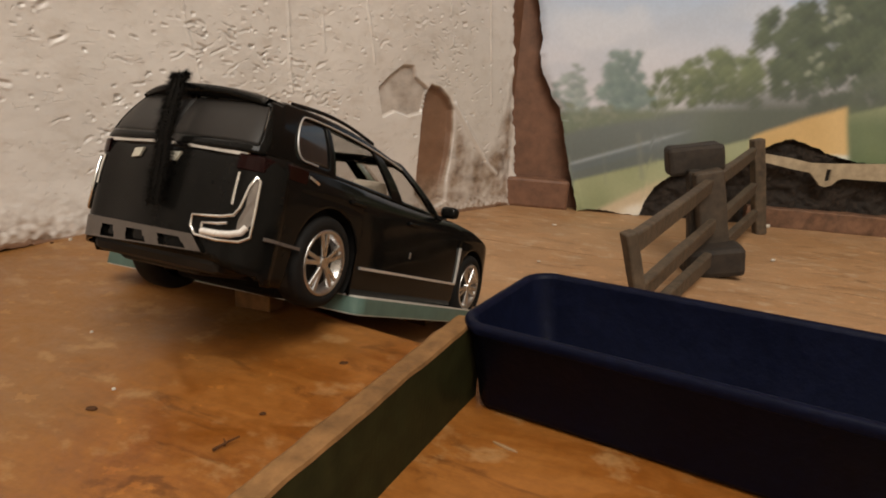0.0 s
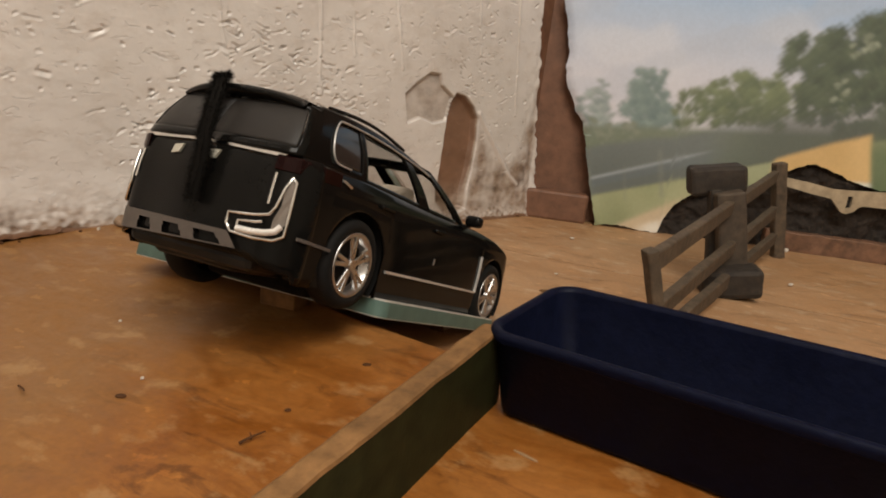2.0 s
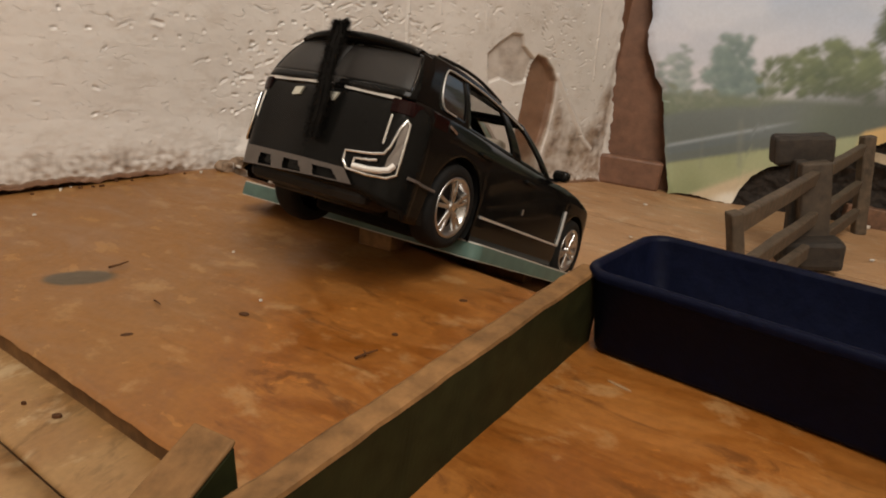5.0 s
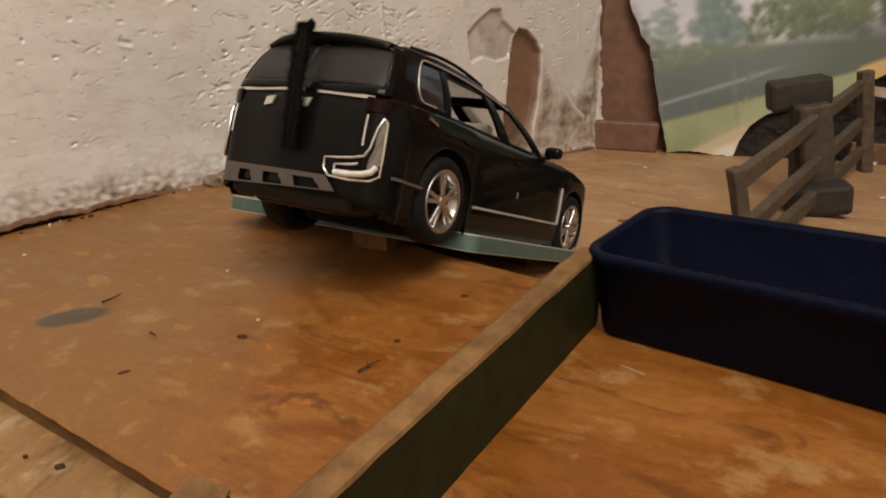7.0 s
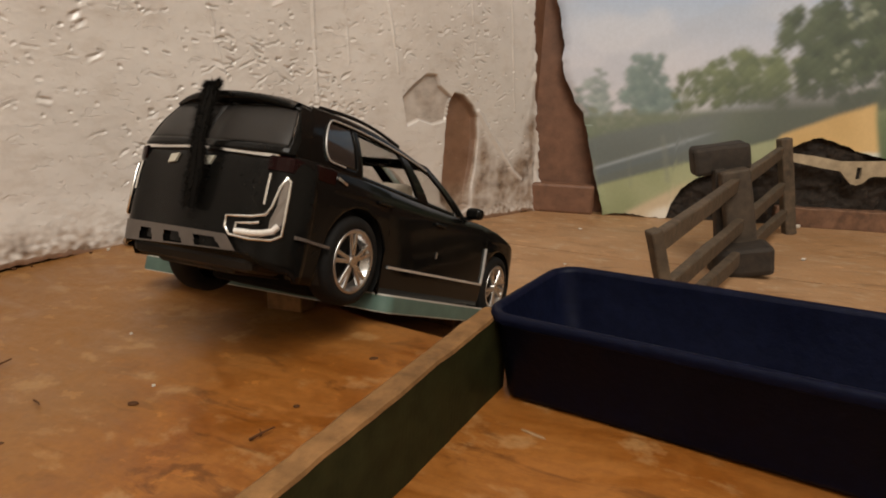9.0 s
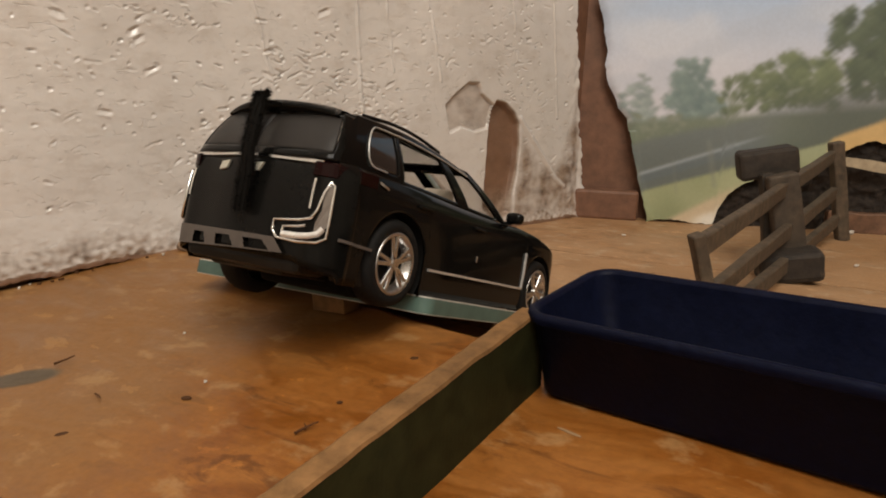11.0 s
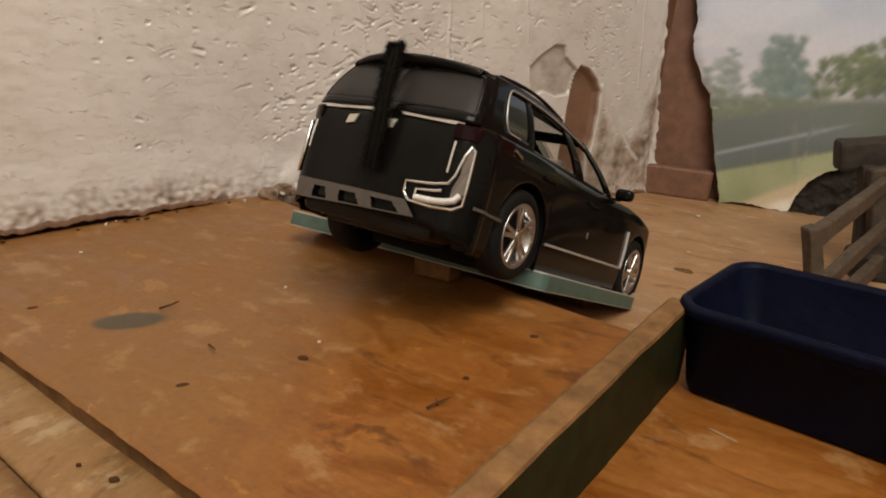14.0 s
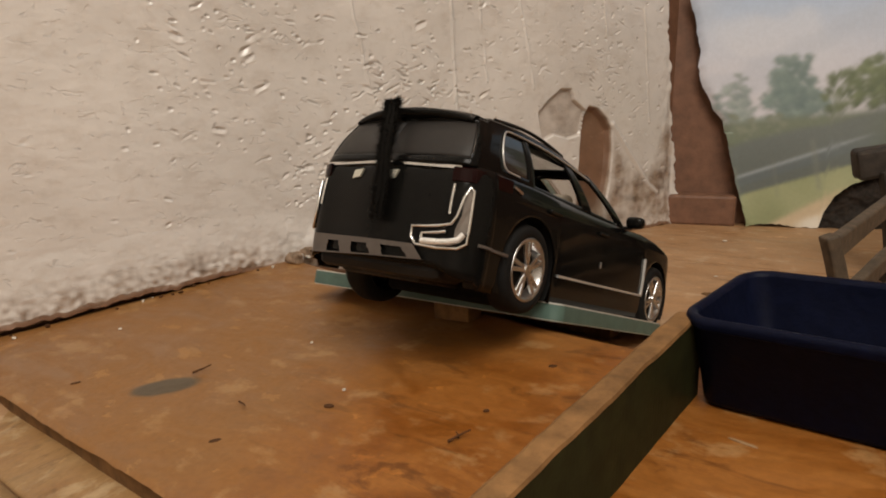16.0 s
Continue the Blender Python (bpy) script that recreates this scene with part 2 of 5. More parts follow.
def put(name, data, parent=None, label="", m=None):
    ob = new(name, data)
    if parent is not None:
        ob.parent = parent
    if m is not None:
        ob.matrix_basis = m
    return tagged(ob, label)


def part(name, bm, material, parent, label="", m=None, smooth=False):
    data = bpy.data.meshes.new(name)
    bmesh.ops.recalc_face_normals(bm, faces=bm.faces[:])
    bm.to_mesh(data)
    bm.free()
    data.materials.append(material)
    if smooth:
        data.shade_smooth()
    return put(name, data, parent, label, m)


def thing(name, m, label, category, group="", kind=""):
    ob = new(name)
    ob.empty_display_size = 0.01
    ob.matrix_basis = m
    return tagged(ob, label, category, group, kind)


def box(sx, sy, sz, at=(0, 0, 0), bevel=0.0, segments=2, turn=None):
    bm = bmesh.new()
    bmesh.ops.create_cube(bm, size=1.0)
    bmesh.ops.scale(bm, vec=(sx, sy, sz), verts=bm.verts)
    if bevel:
        bmesh.ops.bevel(bm, geom=bm.edges[:], offset=bevel, segments=segments, affect="EDGES", profile=0.5)
    if turn is not None:
        bmesh.ops.transform(bm, matrix=turn, verts=bm.verts)
    bmesh.ops.translate(bm, vec=at, verts=bm.verts)
    return bm


def join(*bms):
    out = bmesh.new()
    for bm in bms:
        data = bpy.data.meshes.new("tmp")
        bm.to_mesh(data)
        bm.free()
        out.from_mesh(data)
        bpy.data.meshes.remove(data)
    return out


def beam(a, b, w, h, bevel, up=(0, 0, 1)):
    """A squared bar from a to b, w across and h along up."""
    a, b = Vector(a), Vector(b)
    y = (b - a).normalized()
    x = y.cross(Vector(up)).normalized()
    z = x.cross(y)
    m = Matrix((x, y, z)).transposed().to_4x4()
    bm = box(w, (b - a).length, h, bevel=bevel)
    bmesh.ops.transform(bm, matrix=Matrix.Translation((a + b) / 2) @ m, verts=bm.verts)
    return bm


def roughen(bm, amount, scale, seed=0.0):
    for v in bm.verts:
        v.co += Vector((noise.noise(v.co * scale + Vector((seed, 0, 0))), noise.noise(v.co * scale + Vector((0, seed + 7, 0))), noise.noise(v.co * scale + Vector((0, 3, seed))))) * amount
    return bm


def sheet(nu, nv, place, flip=False):
    """Vertices and faces of a grid; place(i, j) gives the point."""
    verts = [place(i, j) for j in range(nv) for i in range(nu)]
    faces = []
    for j in range(nv - 1):
        for i in range(nu - 1):
            q = (j * nu + i, j * nu + i + 1, (j + 1) * nu + i + 1, (j + 1) * nu + i)
            faces.append(q[::-1] if flip else q)
    return verts, faces


def inside(poly, x, y):
    n, hit = len(poly), False
    for k in range(n):
        (x1, y1), (x2, y2) = poly[k], poly[k - 1]
        if (y1 > y) != (y2 > y) and x < (x2 - x1) * (y - y1) / (y2 - y1) + x1:
            hit = not hit
    return hit


def poly_distance(poly, x, y):
    best = 9.0
    for k in range(len(poly)):
        (x1, y1), (x2, y2) = poly[k - 1], poly[k]
        dx, dy = x2 - x1, y2 - y1
        s = max(0.0, min(1.0, ((x - x1) * dx + (y - y1) * dy) / (dx * dx + dy * dy + 1e-12)))
        best = min(best, math.hypot(x - x1 - s * dx, y - y1 - s * dy))
    return best


def along(points, t):
    """Linear interpolation in a table of (t, value)."""
    if t <= points[0][0]:
        return points[0][1]
    for (a, va), (b, vb) in zip(points, points[1:]):
        if t <= b:
            return va + (vb - va) * (t - a) / (b - a)
    return points[-1][1]


# ---- the room round the bench ----
WALL_N, WALL_A, WALL_D = Vector((0.7518, -0.6594, 0)), Vector((0.6594, 0.7518, 0)), 0.4077   # normal into the room, direction, distance


def on_wall(u, z, out=0.0):
    return WALL_N * (out - WALL_D) + WALL_A * u + Vector((0, 0, z))


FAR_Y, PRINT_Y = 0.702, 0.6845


def along_sight(x, y, z):
    """Scales a point of the print along the camera's sight line, from a slanted plane (0.705 - 0.14 x deep) to the
    plane of the back wall, so it keeps its place in view.
    """
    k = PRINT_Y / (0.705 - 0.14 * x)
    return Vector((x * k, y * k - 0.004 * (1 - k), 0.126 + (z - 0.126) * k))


def structure(name, bm, material, label, category):
    return tagged(part(name, bm, material, None), label, category, kind="structure")


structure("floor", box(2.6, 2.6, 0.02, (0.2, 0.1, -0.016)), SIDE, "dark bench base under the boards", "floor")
structure("ceiling", box(3.4, 3.4, 0.05, (0.2, 0.1, 1.75)), ROOM, "plain pale ceiling above the bench", "ceiling")
structure("wall_south", box(3.4, 0.05, 2.3, (0.2, -1.45, 0.6)), ROOM, "plain painted wall behind the bench", "wall")
structure("wall_east", box(0.05, 3.4, 2.3, (1.75, 0.1, 0.6)), ROOM, "plain painted wall beside the bench", "wall")
structure("wall_west_end", box(0.05, 1.6, 2.3, (-1.35, -0.6, 0.6)), ROOM, "plain painted wall at the bench end", "wall")

# brown wall at the back
back = structure("wall_north", box(2.0, 0.04, 1.85, (0.9, 0, 0.80), turn=None), BROWN, "brown painted board wall at the back of the bench", "wall")
back.matrix_basis = pose(0.0, FAR_Y + 0.02, 0)

# darker boards nailed over the wall above the print
for x0, x1 in ((0.0930, 0.1290), (0.1300, 0.2100), (0.2110, 0.3000)):
    part("board", roughen(box(x1 - x0, 0.005, 0.40, ((x0 + x1) / 2, -0.0225, 0.432), 0.0010), 0.0006, 60), BOARD, back, "dark brown weathered board")

# masonry behind the plaster
base_wall = structure("wall_west", beam(on_wall(-1.3, 0.80, -0.03), on_wall(0.63, 0.80, -0.03), 0.04, 1.9, 0.0), BROWN, "old wall with cracked and chipped plaster", "wall")

# ---- plaster face ----
HOLLOW = [(0.421, 0.022), (0.4225, 0.060), (0.424, 0.092), (0.427, 0.108), (0.433, 0.117), (0.446, 0.115), (0.459, 0.106), (0.466, 0.096), (0.468, 0.075), (0.466, 0.050), (0.462, 0.030), (0.462, 0.012), (0.440, 0.005)]
CHIP = [(0.372, 0.112), (0.378, 0.088), (0.392, 0.093), (0.408, 0.089), (0.424, 0.092), (0.432, 0.112), (0.415, 0.122), (0.411, 0.131), (0.398, 0.131), (0.384, 0.122)]
GRIME = [(0.455, 0.002), (0.466, 0.098), (0.484, 0.082), (0.505, 0.064), (0.520, 0.060), (0.538, 0.096), (0.550, 0.128), (0.558, 0.110), (0.562, 0.060), (0.562, 0.002)]
CRACK = [(0.466, 0.100), (0.485, 0.080), (0.505, 0.060), (0.522, 0.042), (0.535, 0.034)]
FOOT = [(-0.5, -0.005), (-0.05, 0.004), (0.005, 0.0075), (0.06, 0.0135), (0.115, 0.0175), (0.150, 0.0165), (0.19, 0.006), (0.24, 0.0), (0.6, 0.0)]

u_lines = list(np.linspace(-1.25, -0.16, 16)) + list(np.linspace(-0.15, 0.06, 150)) + list(np.linspace(0.0608, 0.5665, 660))
z_lines = list(np.linspace(0.0, 0.25, 330)) + list(np.linspace(0.2512, 0.42, 100)) + list(np.linspace(0.45, 1.72, 14))
# gouges of the trowel: place, half length, half height, depth, tilt; few at the near end, many in the middle
GOUGES = []
while len(GOUGES) < 2100:
    u, z = random.uniform(-0.12, 0.555), random.uniform(0.045, 0.42)
    crowd = max(0.02, min(1.0, (u - 0.05) / 0.13)) * (0.12 + 1.5 * max(0.0, 0.25 + noise.noise(Vector((u * 14, z * 14, 90)))))
    crowd *= 1.0 if u < 0.33 else 0.55
    if random.random() < crowd:
        kind = random.random()
        half, high = (random.uniform(0.0008, 0.0019), random.uniform(0.0008, 0.0013)) if kind < 0.74 else (random.uniform(0.002, 0.006), random.uniform(0.0007, 0.0011)) if kind < 0.93 else (random.uniform(0.0025, 0.0055), random.uniform(0.0014, 0.0024))
        GOUGES.append((u, z, half, high, random.uniform(0.0008, 0.0020), random.uniform(-0.55, 0.65)))
# runs of lime: foot, height of the foot, lean, half width, seed
DRIPS = [(0.3668, 0.1299, -0.2494, 0.0013, 8.0), (0.2895, 0.105, -0.070, 0.0018, 3.0), (0.2205, 0.110, -0.24, 0.0011, 5.0), (0.4573, 0.150, -0.20, 0.0012, 12.0), (0.5190, 0.100, -0.16, 0.0016, 17.0), (0.3180, 0.135, -0.15, 0.0010, 21.0)]
bins = {}
for g in GOUGES:
    for a in range(-1, 2):
        for b in range(-1, 2):
            bins.setdefault((int(g[0] // 0.02) + a, int(g[1] // 0.02) + b), []).append(g)


def plaster_face():
    verts, bare = [], []
    for z0 in z_lines:
        for u0 in u_lines:
            u, z = u0, z0
            foot = along(FOOT, u) + 0.0022 * noise.noise((u * 70, 3.1, 0)) + 0.0012 * noise.noise((u * 260, 8.1, 0))
            if z < 0.06:
                z = foot + (0.06 - foot) * z / 0.06
            if u > 0.45:
                edge = 0.0035 * noise.noise((z * 60, 1.7, 0)) + 0.0025 * noise.noise((z * 210, 4.7, 0)) + 0.010 * max(0.0, 0.03 - z) / 0.03 - 0.161 * max(0.0, min(z, 0.5) - 0.0255)
                u += edge * ((u - 0.45) / 0.1165) ** 2
            p = Vector((u, z, 0))
            d = 0.0016 * noise.fractal(p * 6, 1.0, 2.0, 2) + 0.00022 * noise.noise(Vector((u * 38, z * 80, 2)))
            rough = 0.5 + 0.5 * noise.noise(Vector((u * 9, z * 9, 77)))
            d += 0.00022 * rough * noise.noise(Vector((u * 120, z * 190, 5))) + 0.00008 * noise.noise(Vector((u * 330, z * 420, 9)))
            wu, wz = u + 0.0016 * noise.noise(Vector((u * 160, z * 160, 15))), z + 0.0011 * noise.noise(Vector((u * 200, z * 200, 17)))
            for gu, gz, half, high, deep, tilt in bins.get((int(u // 0.02), int(z // 0.02)), ()):
                x1 = (wu - gu) / half
                if abs(x1) < 1.2:
                    v = (wz - gz - tilt * (wu - gu)) / high
                    if -1.9 < v < 0.8:
                        ends = max(0.0, 1 - x1 * x1)
                        if v > 0.25:
                            d -= deep * ends * max(0.0, 1 - (v - 0.25) / 0.4)
                        elif v > -1.1:
                            d -= deep * ends * (v + 1.1) / 1.35
                        else:
                            d += 0.35 * deep * ends * max(0.0, 1 - abs(v + 1.4) / 0.5)
            for low_u, low_z, slope, wide, seed in DRIPS:
                drip = u - low_u - slope * (z - low_z) - 0.0016 * noise.noise(Vector((z * 60, 2, seed)))
                if z > low_z and abs(drip) < wide:
                    d += 0.0012 * (1 - abs(drip) / wide) * max(0.15, min(1.0, 0.75 + 1.6 * noise.noise(Vector((z * 45, 5, seed)))))
            if u > 0.53:
                d += 0.0016 * (u - 0.53) / 0.03 * noise.noise(Vector((u * 150, z * 110, 35)))
            low = max(0.0, 1 - (z - foot) / 0.035)
            d += low * (0.003 + 0.0010 * noise.noise(Vector((u * 60, z * 90, 31))) + 0.0007 * noise.noise(Vector((u * 190, z * 240, 33))) + 0.0003 * noise.noise(Vector((u * 420, z * 460, 36))))
            if 0.15 < u < 0.26 and z < 0.05:
                d += 0.010 * max(0.0, noise.noise(Vector((u * 55, z * 80, 41)))) * (1 - z / 0.05)
            b = 0.58 * max(0.0, low - 0.30) * (0.75 + 0.9 * noise.noise(Vector((u * 70, z * 120, 51))) + 1.3 * noise.noise(Vector((u * 260, z * 300, 53))))
            # the dark gap under the plaster is put into the colour as a brown line
            if z - foot < 0.0032:
                b = max(b, 0.95 - 0.2 * (z - foot) / 0.0032)
            if 0.36 < u:
                h, c, g = inside(HOLLOW, u, z), inside(CHIP, u, z), inside(GRIME, u, z)
                if h:
                    e = min(1.0, poly_distance(HOLLOW, u, z) / 0.0035)
                    d, b = d * (1 - 0.85 * e) - 0.0075 * e, max(b, 1.0 * min(1, e * 1.5) * (0.62 + 0.6 * min(1.0, max(0, z - 0.02) / 0.05)))
                elif c:
                    e = min(1.0, poly_distance(CHIP, u, z) / 0.0012)
                    w = noise.noise(Vector((u * 90, z * 90, 61)))
                    d, b = d * (1 - 0.6 * e) - 0.0032 * e, max(b, e * (0.25 + 0.10 * w))
                elif g:
                    e = min(1.0, poly_distance(GRIME, u, z) / 0.012)
                    b = max(b, e * (0.34 + 0.34 * noise.noise(Vector((u * 42, z * 42, 71))) + 0.16 * noise.noise(Vector((u * 150, z * 150, 73)))))
                k = min(poly_distance([CRACK[n], CRACK[n + 1]], u, z) for n in range(len(CRACK) - 1))
                if k < 0.0035:
                    d += 0.0016 * (1 - k / 0.0035)
                    b *= k / 0.0035
                if u > 0.556 and z < 0.16:
                    d += 0.003 * (u - 0.556) / 0.01
                    b *= 0.4
            verts.append(on_wall(u, z, d))
            bare.append(max(0.0, min(1.0, b)))
    nu, nz = len(u_lines), len(z_lines)
    faces = [(j * nu + i, j * nu + i + 1, (j + 1) * nu + i + 1, (j + 1) * nu + i) for j in range(nz - 1) for i in range(nu - 1)]
    # turn the free edges back to the masonry
    rim = [i for i in range(nu)], [j * nu + nu - 1 for j in range(nz)]
    for line in rim:
        start = len(verts)
        for k in line:
            verts.append(Vector(verts[k]) - WALL_N * 0.012)
            bare.append(max(bare[k], 0.45))
        for n in range(len(line) - 1):
            faces.append((line[n], start + n, start + n + 1, line[n + 1]))
    data = mesh_of("plaster", verts, faces, PLASTER, True)
    layer = data.attributes.new("bare", "FLOAT", "POINT")
    layer.data.foreach_set("value", bare)
    return data


put("plaster", plaster_face(), base_wall, "pitted off-white plaster with bare brown patches")

# skirting at the foot of the brown wall
structure("trim", roughen(beam((0.055, FAR_Y - 0.008, 0.0145), (0.1245, FAR_Y - 0.010, 0.0145), 0.018, 0.031, 0.003), 0.0008, 80), BROWN, "low brown skirting below the brown wall", "trim")

# ---- floor boards and the raised deck ----
SEAM_A, SEAM_B = Vector((0.0397, 0.5308, 0)), Vector((0.1338, 0.5033, 0))
seam = (SEAM_B - SEAM_A).normalized()
cross = Vector((-seam.y, seam.x, 0))


def floor_board(name, material, lo, hi, depth_lo, depth_hi, drop=0.0):
    """A board between two distances across the seam, with a slightly worn surface."""
    def place(i, j):
        a, b = lo + (hi - lo) * i / 60, depth_lo + (depth_hi - depth_lo) * j / 40
        p = SEAM_A + seam * a + cross * b
        wear = 0.0006 * noise.noise(p * 25)
        if j in (0, 40):
            wear -= 0.0012 + 0.0008 * noise.noise(p * 120)
        return p + Vector((0, 0, wear - drop))
    verts, faces = sheet(61, 41, place)
    n = len(verts)
    ring = [i for i in range(61)] + [j * 61 + 60 for j in range(1, 41)] + [40 * 61 + i for i in range(59, -1, -1)] + [j * 61 for j in range(39, 0, -1)]
    verts += [Vector((verts[k][0], verts[k][1], -0.006 - drop)) for k in ring]
    for k in range(len(ring)):
        faces.append((ring[k], n + k, n + (k + 1) % len(ring), ring[(k + 1) % len(ring)]))
    return mesh_of(name, verts, faces, material, False)


floor = bpy.data.objects["floor"]
for nm, mat, span in (("floorboard", FAR_BOARD, (-0.9, 1.3, 0.0008, 0.60)), ("floorboard", FAR_BOARD, (-0.9, 1.3, -0.260, -0.0008)), ("floorboard", FAR_BOARD, (-0.9, 1.3, -1.2, -0.2616))):
    put(nm, floor_board(nm, mat, *span), floor)


def deck_z(x, y):
    return 0.01974 + 0.11166 * (x + 0.1305) + 0.05177 * (y - 0.19484)


WALL_FAR, WALL_NEAR = Vector((-0.205, 0.384, 0)), Vector((-0.330, 0.2415, 0))
NEAR, KINK, FAR_RIGHT = Vector((0.250, -0.0752, 0)), Vector((-0.0349, 0.2431, 0)), Vector((0.250, 0.0437, 0))
DECK_TILT = Vector((0, 0, 1)).rotation_difference(Vector((-0.11166, -0.05177, 1))).to_matrix().to_4x4()


def deck_point(s, t):
    """s from the far right to the wall, t from the near edge to the far one."""
    far = FAR_RIGHT.lerp(KINK, s / 0.55) if s < 0.55 else KINK.lerp(WALL_FAR, (s - 0.55) / 0.45)
    p = NEAR.lerp(WALL_NEAR, s).lerp(far, t)
    return Vector((p.x, p.y, deck_z(p.x, p.y)))


deck = thing("wooden_deck", pose(0, 0, 0), "raised tilted plywood deck, orange-brown and scuffed", "wooden deck")


def deck_top():
    nu, nv = 220, 120
    def place(i, j):
        p = deck_point(i / (nu - 1), j / (nv - 1))
        p.z += 0.0005 * noise.noise(p * 30) + 0.0002 * noise.noise(p * 140)
        if i == 0 or j == 0 or j == nv - 1:
            p.z -= 0.0012 + 0.0006 * noise.noise(p * 200)
        return p
    verts, faces = sheet(nu, nv, place, True)
    return mesh_of("top_sheet", verts, faces, DECK, True)


put("top_sheet", deck_top(), deck, "orange-brown scuffed plywood")


def deck_side(p, q, material, name, label, inset=0.0012):
    """An upright side from p to q below the top."""
    out = (Vector(q) - Vector(p)).cross(Vector((0, 0, 1))).normalized()
    def place(i, j):
        a = Vector(p).lerp(Vector(q), i / 40)
        top = deck_z(a.x, a.y) - 0.0008
        b = Vector((a.x, a.y, top * j / 8)) - out * inset
        return b + out * 0.0005 * noise.noise(b * 90)
    verts, faces = sheet(41, 9, place)
    put(name, mesh_of(name, verts, faces, material, True), deck, label)


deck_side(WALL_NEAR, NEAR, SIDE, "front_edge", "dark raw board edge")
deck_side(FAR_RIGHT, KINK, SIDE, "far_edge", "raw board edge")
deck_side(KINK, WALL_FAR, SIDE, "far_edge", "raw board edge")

# green batten standing along the deck
BAT_A, BAT_B, BAT_H, BAT_W = Vector((-0.0552, 0.050, 0)), Vector((0.0112, 0.1800, 0)), 0.0266, 0.0062
batten = thing("green_batten", pose(0, 0, 0), "low wooden batten with a dark green side on the deck", "batten")


def batten_section(name, profile, material, label, end=BAT_B, start=BAT_A):
    """A bar along the batten from points (across to the left, height over the deck)."""
    side = (BAT_B - BAT_A).normalized()
    left = Vector((-side.y, side.x, 0))
    def place(i, j):
        p = start.lerp(end, j / 90)
        w, h = profile[i]
        p = p + left * w
        p.z = deck_z(p.x, p.y) + h
        return p + Vector((0, 0, 0.0004 * noise.noise(p * 120) if h > 0.01 else 0)) + left * 0.0003 * noise.noise(p * 90)
    k = len(profile)
    verts, faces = sheet(k, 91, place)
    faces += [tuple(range(k)), tuple(range(90 * k, 91 * k))[::-1]]
    put(name, mesh_of(name, verts, faces, material, False), batten, label)


W = BAT_W
batten_section("green_body", [(0, -0.001), (0, BAT_H - 0.0012), (W, BAT_H - 0.0012), (W, -0.001)], GREEN, "dark green painted side", Vector((0.0122, 0.1820, 0)))
batten_section("green_end", [(0, -0.001), (0, 0.0215), (W, 0.0215), (W, -0.001)], GREEN, "dark green end under the tray rim", BAT_B + (BAT_B - BAT_A).normalized() * 0.0056, Vector((0.0119, 0.1814, 0)))
batten_section("top_edge", [(-0.0002, BAT_H - 0.0014), (0.0001, BAT_H - 0.0004), (0.0010, BAT_H), (W - 0.001, BAT_H + 0.0002), (W, BAT_H - 0.0004), (W + 0.0002, BAT_H - 0.0014)], EDGE, "rubbed dull brown top edge")


def lower_plank(lo, hi):
    """A pale plank in front of the deck, lying parallel to it one board's thickness lower."""
    edge = (NEAR - WALL_NEAR).normalized()
    out = Vector((edge.y, -edge.x, 0))
    def place(i, j):
        p = WALL_NEAR - edge * 0.25 + edge * 0.98 * i / 65 + out * (lo + (hi - lo) * j / 20)
        wear = 0.0004 * noise.noise(p * 40) - (0.0008 + 0.0005 * noise.noise(p * 150) if j in (0, 20) else 0.0)
        return Vector((p.x, p.y, deck_z(p.x, p.y) - 0.0072 + wear))
    verts, faces = sheet(66, 21, place, True)
    return mesh_of("lower_plank", verts, faces, PLANK, True)


for lo, hi in ((-0.010, 0.0192), (0.0197, 0.150)):
    plank = put("lower_plank", lower_plank(lo, hi), deck, "pale yellowish plank along the deck")
    mod = plank.modifiers.new("thickness", "SOLIDIFY")
    mod.thickness, mod.offset = 0.006, -1

# stub of board standing at the near corner of the deck
stub = thing("corner_stub", Matrix.Translation((-0.0627, 0.0736, deck_z(-0.0627, 0.0736))) @ DECK_TILT @ pose(0, 0, 0, 0, 0, 68), "short upright board end, brown on top, dark green side", "board end")
def sloped(bm):
    """Lowers the top towards the near end."""
    for v in bm.verts:
        if v.co.z > 0.015:
            v.co.z += 0.45 * (v.co.x - 0.0075)
    return bm


part("stub_board", roughen(sloped(box(0.0150, 0.0105, 0.0268, (0, 0, 0.0134), 0.0008)), 0.0003, 90), GREEN, stub)
part("stub_top", roughen(sloped(box(0.0152, 0.0107, 0.0012, (0, 0, 0.0272), 0.0005)), 0.0002, 90), EDGE, stub, "rubbed brown top")

# ---- marks on the deck ----


def mark(name, x, y, rx, ry, turn, material, label, category, rise=0.0004, thick=0.0005):
    bm = bmesh.new()
    bmesh.ops.create_circle(bm, cap_ends=True, segments=28, radius=1.0)
    for v in bm.verts:
        k = 1 + 0.16 * noise.noise(v.co * 2.3 + Vector((x * 50, y * 50, 0)))
        v.co = Vector((v.co.x * rx * k, v.co.y * ry * k, 0))
    top = bmesh.ops.extrude_face_region(bm, geom=bm.faces[:])
    for v in (g for g in top["geom"] if isinstance(g, bmesh.types.BMVert)):
        v.co = Vector((v.co.x * 0.92, v.co.y * 0.92, thick))
    m = Matrix.Translation((x, y, deck_z(x, y) + rise)) @ DECK_TILT @ pose(0, 0, 0, 0, 0, turn)
    return tagged(part(name, bm, material, None, m=m), label, category)


